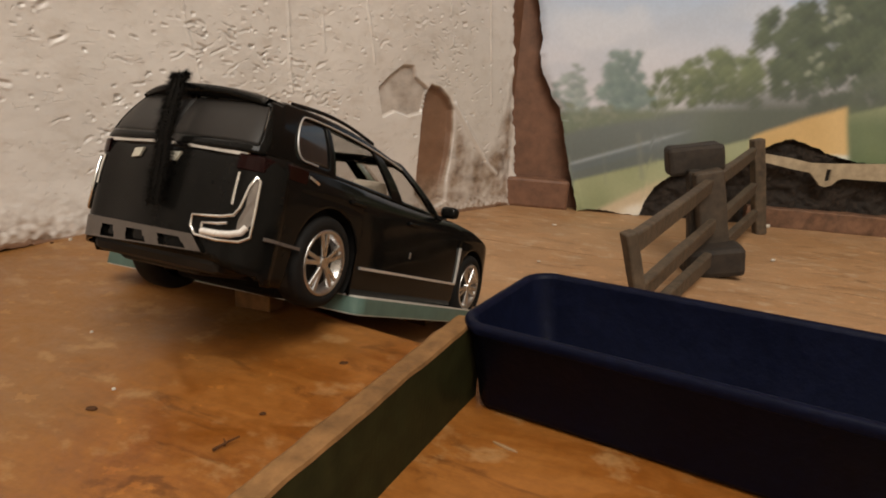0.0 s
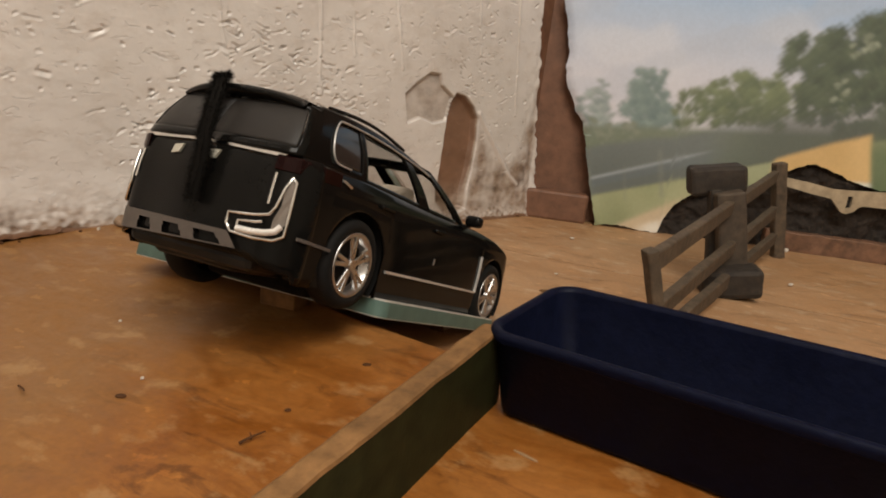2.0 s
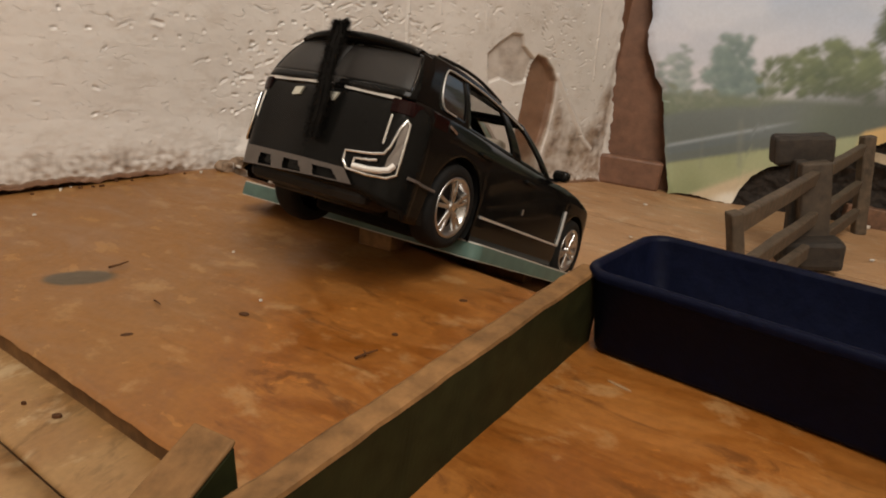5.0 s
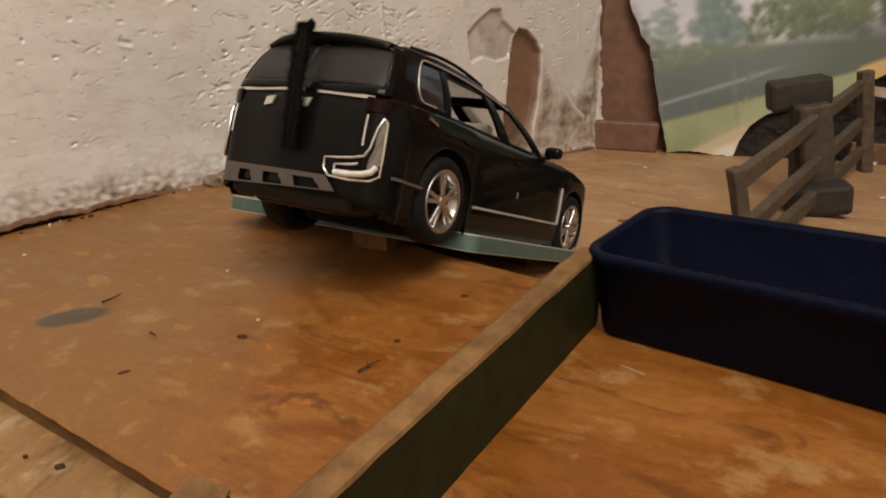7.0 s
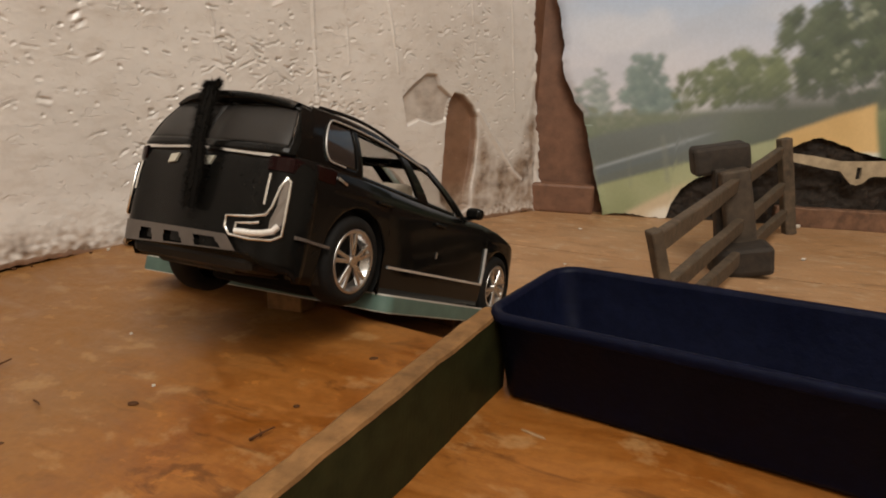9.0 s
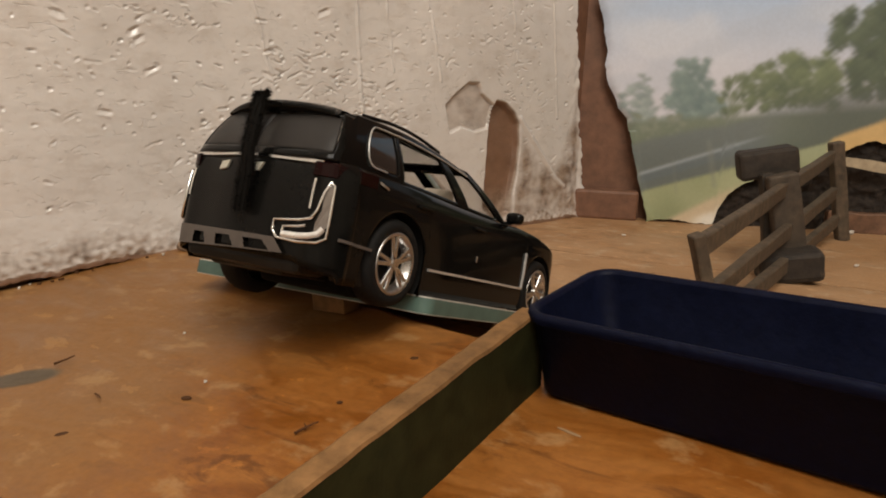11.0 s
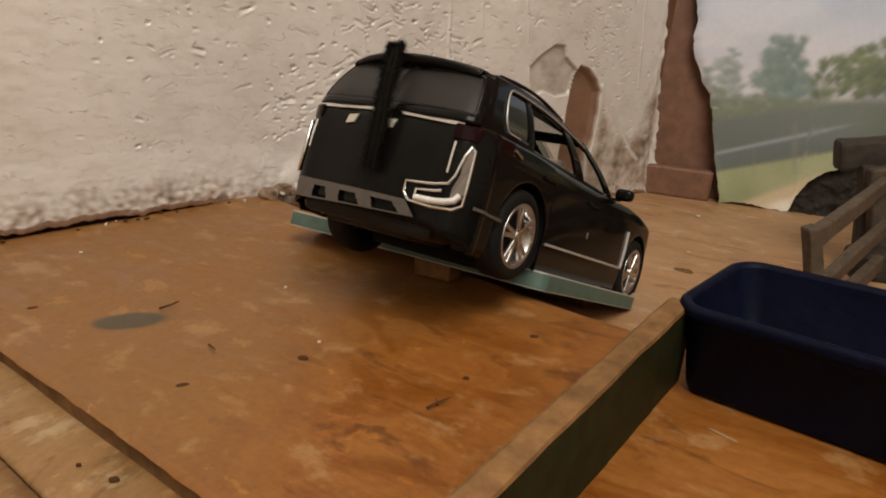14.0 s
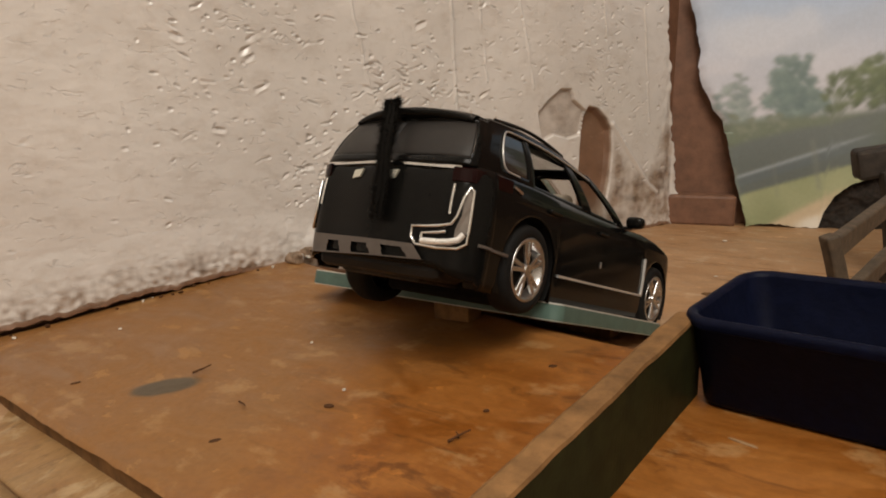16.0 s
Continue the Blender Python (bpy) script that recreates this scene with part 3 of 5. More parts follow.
for x, y, r, k, turn in ((-0.1300, 0.1593, 0.0021, 0.55, 20), (-0.1010, 0.1809, 0.0019, 0.6, -10), (-0.0296, 0.2068, 0.0016, 0.6, 0), (-0.2183, 0.2038, 0.0018, 0.5, 30), (-0.0480, 0.1760, 0.0010, 0.7, 0)):
    tagged(mark("bark_chip", x, y, r, r * k, turn, BARK, "dark brown chip lying on the deck", "chip", 0.0001, 0.0003), group="chips on the deck")
for x, y, r in ((-0.1303, 0.2365, 0.0006), (-0.0997, 0.1919, 0.0006), (-0.2438, 0.2646, 0.0009)):
    tagged(mark("pale_crumb", x, y, r, r * 0.6, 30, CRUMB, "small pale crumb lying on the deck", "crumb", 0.0002, 0.0007), group="crumbs on the deck")


for x, y, r in ((-0.1285, 0.1248, 0.0014), (-0.1414, 0.1287, 0.0007)):
    tagged(mark("bark_chip", x, y, r, r * 0.6, 15, BARK, "dark brown chip lying on the pale plank", "chip", -0.0070, 0.0008), group="chips on the deck")
stone = box(0.0078, 0.0052, 0.0040, (0, 0, 0.0016), 0.0012)
bmesh.ops.subdivide_edges(stone, edges=stone.edges[:], cuts=2, use_grid_fill=True)
tagged(part("stone_chip", roughen(stone, 0.0011, 260, 4.0), STONE, None, m=Matrix.Translation((-0.1268, 0.0862, deck_z(-0.1268, 0.0862) - 0.0072)) @ DECK_TILT @ pose(0, 0, 0, 0, 0, 12), smooth=True), "dark greyish brown stone chip lying on the pale plank", "stone chip")
mark("pale_scratch", 0.0208, 0.1575, 0.0042, 0.0005, -40, SCUFF, "pale thin scratch in the plywood deck", "scratch", -0.0001, 0.0003)


def twig(a, b, r, bend):
    a, b = Vector((*a, deck_z(*a) + 0.001)), Vector((*b, deck_z(*b) + 0.0016))
    curve = bpy.data.curves.new("twig", "CURVE")
    curve.dimensions, curve.bevel_depth, curve.bevel_resolution = "3D", r, 1
    sp = curve.splines.new("POLY")
    sp.points.add(6)
    for k, p in enumerate(sp.points):
        t = k / 6
        q = a.lerp(b, t) + Vector((bend, bend * 0.5, 0)) * math.sin(math.pi * t) + Vector((0, 0, 0.0003 * noise.noise((k, a.x * 90, 0))))
        p.co = (*q, 1)
        p.radius = 1 - 0.5 * t
    curve.materials.append(BARK)
    return tagged(new("twig", curve), "thin dark splinter lying on the deck", "twig", group="splinters on the deck")


twig((-0.1685, 0.2085), (-0.1640, 0.2145), 0.0005, 0.0003)
twig((-0.1350, 0.1835), (-0.1305, 0.1795), 0.00035, 0.0003)
twig((-0.0560, 0.1570), (-0.0505, 0.1622), 0.00045, -0.0004)
twig((-0.0535, 0.1588), (-0.0545, 0.1612), 0.00035, 0.0002)


for x, y, s in ((0.0995, 0.5999, 0.0022), (0.2679, 0.5310, 0.0030), (0.070, 0.47, 0.0014), (0.205, 0.475, 0.0013), (0.3265, 0.6740, 0.0055)):
    bm = roughen(box(s * 1.7, s, s * 0.5, (0, 0, s * 0.25), s * 0.15), s * 0.2, 300, x * 40)
    tagged(part("plaster_crumb", bm, CRUMB, None, m=pose(x, y, 0.0008, 0, 0, 200 * x)), "small white plaster crumb on the bench", "crumb", "crumbs on the bench")

# a knot in the bench board
knot = bmesh.new()
bmesh.ops.create_cone(knot, cap_ends=True, segments=20, radius1=1.0, radius2=0.85, depth=1.0, matrix=Matrix.Diagonal((0.0066, 0.0036, 0.0006, 1)))
tagged(part("wood_knot", roughen(knot, 0.0008, 260), SIDE, None, m=pose(0.0600, 0.4240, 0.0004, 0, 0, -15)), "dark oval knot in the bench board", "wood knot")

# plaster debris at the foot of the wall
for k in range(20):
    u, s = 0.150 + 0.0062 * k + random.uniform(-0.003, 0.003), random.uniform(0.003, 0.0085)
    p = on_wall(u, 0, random.uniform(0.004, 0.018))
    z = max(0.0, deck_z(p.x, p.y)) if u < 0.20 else 0.002
    bm = box(s * 1.5, s, s * 0.9, (0, 0, s * 0.4), s * 0.2)
    bmesh.ops.subdivide_edges(bm, edges=bm.edges[:], cuts=1, use_grid_fill=True)
    earthy = k % 3 != 1
    tagged(part("plaster_lump", roughen(bm, s * 0.38, 150, k * 3.0), MORTAR if earthy else PLASTER, None, m=pose(p.x, p.y, z - 0.0005, random.uniform(-20, 20), 0, random.uniform(0, 180))), "crumbling brown mortar lump at the foot of the wall" if earthy else "broken plaster lump at the foot of the wall", "plaster lump", "plaster lumps at the wall")

for k in range(18):
    u, s = random.uniform(-0.06, 0.16), random.uniform(0.0008, 0.0019)
    p = on_wall(u, 0, random.uniform(0.003, 0.012))
    bm = roughen(box(s * 1.4, s, s * 0.8, (0, 0, s * 0.3), s * 0.15), s * 0.35, 400, k * 2.0)
    dark = k % 3 > 0
    tagged(part("grit_crumb", bm, BARK if dark else CRUMB, None, m=pose(p.x, p.y, deck_z(p.x, p.y) + 0.0004, 0, 0, random.uniform(0, 180))), "dark brown crumb at the wall foot" if dark else "pale plaster crumb at the wall foot", "crumb", "crumbs at the wall foot")

# ---- blue tray ----
TRAY = Vector((0.0074, 0.1777))
tray = thing("plastic_tray", Matrix.Translation((TRAY.x, TRAY.y, deck_z(TRAY.x, TRAY.y) + 0.0004)) @ DECK_TILT @ pose(0, 0, 0, 0, 0, -34), "deep navy blue plastic tray standing on the deck", "tray")


def rounded_ring(w, d, r, x0, y0, n=8):
    pts = []
    for cx, cy, a0 in ((w - r, d - r, 0), (r, d - r, 90), (r, r, 180), (w - r, r, 270)):
        for k in range(n + 1):
            a = radians(a0 + 90 * k / n)
            pts.append((x0 + cx + r * math.cos(a), y0 + cy + r * math.sin(a)))
    return pts


def tray_shell(name, first, last, material):
    """Outer wall, rim or inner wall of the tray: rings first to last of its section."""
    W, D, H = 0.200, 0.0495, 0.0275
    rings = []
    for inset, z, r in ((0.0056, 0.0, 0.0040), (0.0042, 0.0004, 0.0055), (0.0036, 0.0018, 0.0064), (0.0017, H - 0.0040, 0.0080), (0.0004, H - 0.0031, 0.0088), (0.0, H - 0.0016, 0.0090), (0.0004, H - 0.0004, 0.0088), (0.0014, H, 0.0080), (0.0025, H - 0.0003, 0.0072), (0.0031, H - 0.0014, 0.0068), (0.0072, 0.0040, 0.0052), (0.0092, 0.0020, 0.0040)):
        rings.append([(x, y, z) for x, y in rounded_ring(W - 2 * inset, D - 2 * inset, r, inset, inset)])
    rings = rings[first:last]
    n = len(rings[0])
    verts = [p for ring in rings for p in ring]
    faces = []
    for a in range(len(rings) - 1):
        for k in range(n):
            faces.append((a * n + k, a * n + (k + 1) % n, (a + 1) * n + (k + 1) % n, (a + 1) * n + k))
    if first == 0:
        faces.append(tuple(range(n))[::-1])
    if last == 12:
        faces.append(tuple(range((len(rings) - 1) * n, len(rings) * n)))
    return mesh_of(name, verts, faces, material, True)


put("outer_wall", tray_shell("outer_wall", 0, 5, BLUE), tray)
put("rim", tray_shell("rim", 4, 10, BLUE), tray, "rounded navy rim")
put("inner_wall", tray_shell("inner_wall", 9, 12, BLUE), tray)
tagged(part("paper_scrap", box(0.008, 0.0006, 0.0004, (0, 0, 0.0), 0.0001), SKID, None, m=Matrix.Translation((0.0520, 0.1860, deck_z(0.0520, 0.1860) + 0.0028)) @ DECK_TILT @ pose(0, 0, 0, 0, 0, -46)), "thin pale sliver lying in the tray", "sliver")

# ---- teal plate under the car and the block that props it ----
car_m = Matrix(((0.898, 0.428, 0.107, -0.0719), (-0.439, 0.850, 0.291, 0.2384), (0.034, -0.308, 0.951, 0.0600), (0, 0, 0, 1)))
car_m = Matrix.LocRotScale(car_m.translation, car_m.to_quaternion(), None)
slab = thing("teal_plate", car_m @ pose(-0.0280, 0.0185, -0.0184, -0.8, -1.0, 1.2), "flat teal-edged plate with white faces under the toy car", "plate")


def plate(w, d, z0, z1, r, material, name, label, inset=0.0):
    lo, hi = [[(x - w / 2, y, z) for x, y in rounded_ring(w - 2 * inset, d - 2 * inset, r, inset, inset)] for z in (z0, z1)]
    n = len(lo)
    faces = [(k, (k + 1) % n, n + (k + 1) % n, n + k) for k in range(n)] + [tuple(range(n))[::-1], tuple(range(n, 2 * n))]
    put(name, mesh_of(name, lo + hi, faces, material), slab, label)


plate(0.1365, 0.1220, 0.0006, 0.0066, 0.005, TEAL, "core", "dull teal edge")
plate(0.1365, 0.1220, 0.0002, 0.0006, 0.005, WHITE, "lower_face", "white laminate", 0.0002)
plate(0.1365, 0.1220, 0.0066, 0.0072, 0.005, WHITE, "upper_face", "white laminate", 0.0002)

bx, by = -0.0725, 0.2590
tagged(part("wood_block", roughen(box(0.0180, 0.010, 0.0108, (0, 0, 0.0052), 0.0006), 0.0002, 200), EDGE, None, m=Matrix.Translation((bx, by, deck_z(bx, by))) @ pose(0, 0, 0, -2, -4.3, -24)), "small pale wooden block propping the plate on the deck", "wooden block", "blocks under the plate")
tagged(part("wood_block", box(0.060, 0.012, 0.0125, (0, 0, 0.00625), 0.0006), EDGE, None, m=pose(-0.030, 0.345, 0.0, 0, 0, -26)), "wooden block under the far end of the plate", "wooden block", "blocks under the plate")

# ---- toy fence ----
fence = thing("toy_fence", pose(0.0945, 0.332, 0.0), "miniature weathered wooden post-and-rail fence", "fence")
F0 = Vector((0.0945, 0.332, 0.0))


def fence_part(name, a, b, w, h, seed):
    bm = beam(Vector(a) - F0, Vector(b) - F0, w, h, 0.0012)
    bmesh.ops.subdivide_edges(bm, edges=[e for e in bm.edges if e.calc_length() > 0.02], cuts=8)
    part(name, roughen(bm, 0.0008, 60, seed), FENCE, fence)


fence_part("post", (0.1110, 0.336, 0.000), (0.0925, 0.331, 0.0580), 0.0080, 0.0070, 1)
fence_part("post", (0.3050, 0.642, 0.000), (0.2850, 0.640, 0.0900), 0.0100, 0.0110, 2)
fence_part("rail", (0.0945, 0.333, 0.0500), (0.2815, 0.636, 0.0770), 0.0060, 0.0110, 3)
fence_part("rail", (0.1040, 0.335, 0.0255), (0.2880, 0.636, 0.0440), 0.0060, 0.0110, 4)
fence_part("rail", (0.1090, 0.337, 0.0090), (0.2950, 0.638, 0.0190), 0.0060, 0.0110, 5)

# ---- toy axle with two block wheels, leaning on the fence ----
axle = thing("toy_axle", pose(0.214, 0.497, 0.0), "dark wooden toy axle with two blocky wheels leaning on the fence", "toy axle")
A0 = Vector((0.214, 0.497, 0.0))


def axle_part(name, bm, material, label, at, turn, seed):
    bmesh.ops.subdivide_edges(bm, edges=[e for e in bm.edges if e.calc_length() > 0.012], cuts=3)
    bmesh.ops.transform(bm, matrix=Matrix.Translation(Vector(at) - A0) @ turn, verts=bm.verts)
    part(name, roughen(bm, 0.0009, 70, seed), material, axle, label)


lean = pose(0, 0, 0, 0, -12, -8)
axle_part("wheel", box(0.040, 0.026, 0.021, bevel=0.003), AXLE, "near-black block wheel", (0.1820, 0.5080, 0.0800), lean, 1)
axle_part("wheel", box(0.042, 0.026, 0.022, bevel=0.004), AXLE, "near-black block wheel", (0.1960, 0.4760, 0.0112), pose(0, 0, 0, 0, -11, -8), 2)
axle_part("shaft", box(0.021, 0.013, 0.062, bevel=0.0015), AXLE_BAR, "grey-brown shaft", (0.1935, 0.4880, 0.0440), pose(0, 0, 0, 0, -14, 0), 3)
axle_part("shaft", box(0.009, 0.010, 0.060, bevel=0.0015), AXLE, "dark second shaft", (0.1835, 0.4950, 0.0440), pose(0, 0, 0, 0, -10, 0), 4)

# ---- ledge, rubble and bracket at the back ----
shelf = beam((0.308, 0.6935, 0.0098), (0.760, 0.6665, 0.0098), 0.021, 0.0206, 0.0016)
bmesh.ops.subdivide_edges(shelf, edges=[e for e in shelf.edges if e.calc_length() > 0.1], cuts=60)
structure("ledge", roughen(shelf, 0.0011, 60), LEDGE, "chipped brown ledge along the back of the bench", "ledge")
RIDGE = [(0.185, 0.0), (0.197, 0.012), (0.207, 0.034), (0.222, 0.048), (0.240, 0.054), (0.268, 0.062), (0.281, 0.076), (0.296, 0.074), (0.304, 0.082), (0.316, 0.090), (0.330, 0.096), (0.350, 0.092), (0.370, 0.085), (0.390, 0.079), (0.47, 0.075)]


def rubble():
    """A bank of dark crumbly stuff behind the torn foot of the print."""
    def place(i, j):
        x, t = 0.187 + 0.28 * i / 260, j / 50
        z = along(RIDGE, x) * t
        p = Vector((x, 0.7135 - 0.14 * x, z))
        p.y += -0.004 * (1 - t) + 0.006 * noise.fractal(p * 60, 1.0, 2.0, 3)
        p.z += 0.002 * noise.noise(p * 160) * t
        return along_sight(*p)
    return mesh_of("rubble", *sheet(261, 51, place), SOIL, False)


tagged(put("rubble", rubble()), "black crumbly rubble along the foot of the back wall", "rubble", kind="stuff")


def bracket():
    """A flat metal strip with a rounded tab that has a keyhole slot, parallel to the ledge."""
    top = [(0.290, 0.0768), (0.3232, 0.0743), (0.3448, 0.0712), (0.3616, 0.0722), (0.4091, 0.0764), (0.50, 0.0835)]
    low = [(0.290, 0.0690), (0.3060, 0.0672), (0.3254, 0.0640), (0.3446, 0.0618), (0.3506, 0.0555), (0.3550, 0.0508), (0.3600, 0.0495), (0.3658, 0.0519), (0.3697, 0.0570), (0.3740, 0.0590), (0.413, 0.0601), (0.50, 0.0660)]
    xs = [0.290 + 0.21 * k / 150 for k in range(151)]
    verts, faces = [], []
    for side in (0, 0.0022):
        for x in xs:
            for t in range(13):
                lo, hi = along(low, x), along(top, x)
                verts.append(along_sight(x, 0.696 - 0.14 * x + side, lo + (hi - lo) * t / 12))
    n = len(xs) * 13
    for k in range(150):
        for t in range(12):
            a = k * 13 + t
            x = (xs[k] + xs[k + 1]) / 2
            z = along(low, x) + (along(top, x) - along(low, x)) * (t + 0.5) / 12
            if abs(x - 0.3605) < 0.0017 and abs(z - 0.0610) < 0.0055:
                continue
            faces += [(a, a + 13, a + 14, a + 1), (n + a, n + a + 1, n + a + 14, n + a + 13)]
        for t in (0, 12):
            a = k * 13 + t
            faces.append((a, n + a, n + a + 13, a + 13))
    return mesh_of("metal_bracket", verts, faces, BRACKET)


tagged(put("metal_bracket", bracket()), "beige painted metal strip with a keyhole slot above the ledge", "bracket")

# ---- torn landscape print ----
LEFT = [(-0.01, 0.1345), (0.0, 0.1338), (0.009, 0.1322), (0.040, 0.1217), (0.065, 0.1140), (0.081, 0.1115), (0.100, 0.1060), (0.111, 0.0970), (0.123, 0.0925), (0.134, 0.0862), (0.156, 0.0806), (0.169, 0.0822), (0.189, 0.0772), (0.204, 0.0753), (0.228, 0.0673), (0.40, 0.066)]
BOTTOM = [(0.13, -0.0005), (0.150, 0.0030), (0.163, 0.0035), (0.180, 0.0015), (0.197, 0.0020), (0.200, 0.0170), (0.207, 0.0320), (0.220, 0.0450), (0.250, 0.0570), (0.270, 0.0600), (0.299, 0.0780), (0.312, 0.0860), (0.326, 0.0915), (0.347, 0.0860), (0.366, 0.0790), (0.385, 0.0755), (0.414, 0.0740), (0.60, 0.072)]


def smooth(a, b, v):
    t = np.clip((v - a) / (b - a), 0, 1)
    return t * t * (3 - 2 * t)


def clumps(x, z, spots, seed):
    """A mask of leafy clumps: the highest of many small discs with ragged rims."""
    rng = np.random.RandomState(seed)
    mask, shade = np.zeros_like(x), np.zeros_like(x)
    for cx, cz, r, count in spots:
        for _ in range(count):
            a, q = rng.uniform(0, 2 * np.pi), r * np.sqrt(rng.uniform(0, 1))
            px, pz, pr = cx + q * np.cos(a), cz + q * np.sin(a) * 1.05, r * rng.uniform(0.20, 0.42)
            d = np.hypot(x - px, z - pz) / pr
            d += 0.25 * np.sin(900 * (x - px) + 3 * rng.uniform()) * np.sin(800 * (z - pz))
            m = 1 - smooth(0.40, 1.15, d)
            tone = rng.uniform(0.45, 1.15) + 0.35 * (z - pz) / pr - 0.25 * (x - px) / pr
            shade = shade * (1 - m) + tone * m
            mask = np.maximum(mask, m)
    return mask, shade


def paint(x, z):
    """The landscape on the print: sky, far trees, hedge, road with a rail, meadow and sandy tracks."""
    col = np.zeros((*x.shape, 3))
    def lay(mask, colour):
        c = np.array(colour) if not isinstance(colour, np.ndarray) else colour
        col[:] = col * (1 - mask[..., None]) + c * mask[..., None]
    wob = np.sin(31 * x + 2 * np.sin(47 * z)) * 0.5 + np.sin(73 * x - 40 * z) * 0.3 + np.sin(140 * x + 95 * z) * 0.2
    t = smooth(0.12, 0.28, z)
    col[:] = (np.array((0.59, 0.55, 0.56)) * (1 - t[..., None]) + np.array((0.25, 0.39, 0.56)) * t[..., None])
    cloud = smooth(-0.1, 0.8, np.sin(26 * x + 60 * z + wob) * 0.6 + 0.5 * np.sin(95 * z - 18 * x + 1.3 * wob))
    lay(cloud * 0.42, (0.62, 0.60, 0.61))
    grey = smooth(0.2, 0.9, np.sin(33 * x - 75 * z + 2.0 + wob))
    lay(grey * 0.35, (0.40, 0.42, 0.47))
    leaf = 0.88 + 0.12 * np.sin(620 * x + 4 * wob) * np.sin(560 * z + 3 * wob)
    def trees(spots, seed, dark, light):
        m, s = clumps(x, z, spots, seed)
        s = np.clip(s * leaf, 0, 1.3)[..., None]
        lay(m, np.array(dark) * (1 - np.clip(s, 0, 1)) + np.array(light) * np.clip(s, 0, 1.2))
    trees([(0.113, 0.118, 0.016, 26), (0.117, 0.138, 0.007, 10), (0.128, 0.104, 0.016, 20)], 1, (0.17, 0.20, 0.19), (0.28, 0.31, 0.28))
    trees([(0.166, 0.128, 0.024, 46), (0.163, 0.148, 0.016, 26), (0.176, 0.112, 0.020, 26)], 2, (0.085, 0.125, 0.12), (0.18, 0.23, 0.20))
    ground = 1 - smooth(-0.004, 0.006, z - (0.100 + 0.10 * (x - 0.12)))
    lay(ground, (0.15, 0.17, 0.11))
    trees([(0.205, 0.128, 0.018, 26), (0.222, 0.135, 0.019, 30), (0.246, 0.140, 0.023, 36), (0.266, 0.148, 0.023, 38), (0.285, 0.142, 0.023, 32)], 3, (0.050, 0.070, 0.036), (0.140, 0.165, 0.078))
    trees([(0.110, 0.100, 0.010, 10), (0.130, 0.092, 0.010, 14), (0.150, 0.098, 0.010, 12)], 7, (0.13, 0.15, 0.105), (0.21, 0.22, 0.15))
    trees([(0.306, 0.186, 0.026, 50), (0.330, 0.180, 0.032, 60), (0.362, 0.190, 0.036, 70), (0.400, 0.190, 0.042, 70), (0.355, 0.215, 0.020, 30), (0.395, 0.235, 0.030, 40), (0.320, 0.150, 0.022, 34), (0.350, 0.146, 0.026, 36), (0.390, 0.140, 0.030, 40), (0.43, 0.17, 0.04, 40)], 4, (0.020, 0.032, 0.020), (0.078, 0.098, 0.054))
    trees([(0.345, 0.200, 0.012, 10), (0.335, 0.160, 0.010, 8)], 5, (0.09, 0.11, 0.065), (0.26, 0.28, 0.20))
    dim = smooth(0.20, 0.30, x) * (1 - smooth(0.120, 0.150, z))
    lay(dim * 0.80, (0.050, 0.060, 0.038))
    # road band, its rail, the meadow and the sand
    top, low = 0.080 + 0.29 * (x - 0.122), 0.031 + 0.36 * (x - 0.130)
    road = smooth(-0.002, 0.002, z - low) * (1 - smooth(-0.004, 0.004, z - top - 0.002 * wob)) * (1 - 0.75 * smooth(0.215, 0.26, x))
    lay(road * 0.80, (0.125, 0.135, 0.130))
    rail = 0.0477 + 0.40 * (x - 0.1241)
    lay((1 - smooth(0.0008, 0.0022, np.abs(z - rail))) * (1 - smooth(0.20, 0.24, x)), (0.30, 0.32, 0.32))
    lay(smooth(-0.011, -0.009, z - rail) * (1 - smooth(-0.002, -0.0005, z - rail)) * (1 - smooth(0.20, 0.25, x)) * 0.7, (0.13, 0.15, 0.15))
    meadow = 1 - smooth(-0.002, 0.002, z - low)
    lay(meadow, np.stack([0.30 + 0.07 * wob, 0.31 + 0.06 * wob, 0.17 + 0.04 * wob], -1))
    sand = 1 - smooth(-0.004, 0.004, z - (0.008 + 0.66 * (x - 0.163)))
    lay(sand * meadow * (1 - smooth(0.195, 0.225, x)), (0.54, 0.42, 0.27))
    lay((1 - smooth(0.002, 0.010, z - 0.4 * (x - 0.175))) * smooth(0.17, 0.19, x) * meadow * 0.85, (0.74, 0.68, 0.57))
    track = smooth(0.0, 0.003, z - (0.074 + 0.06 * (x - 0.295))) * (1 - smooth(-0.003, 0.003, z - (0.093 + 0.44 * (x - 0.295)) - 0.0012 * wob)) * smooth(0.287, 0.293, x) * (1 - smooth(-0.002, 0.002, x - 0.3765 + 0.25 * (z - 0.1)))
    lay(track, np.stack([0.58 - 0.06 * wob, 0.37 - 0.05 * wob, 0.14 - 0.03 * wob], -1))
    right = smooth(0.372, 0.378, x - 0.0 + 0.25 * (z - 0.1)) * (1 - smooth(0.105, 0.135, z))
    lay(right, np.stack([0.13 + 0.03 * wob, 0.165 + 0.03 * wob, 0.07 + 0.01 * wob], -1))
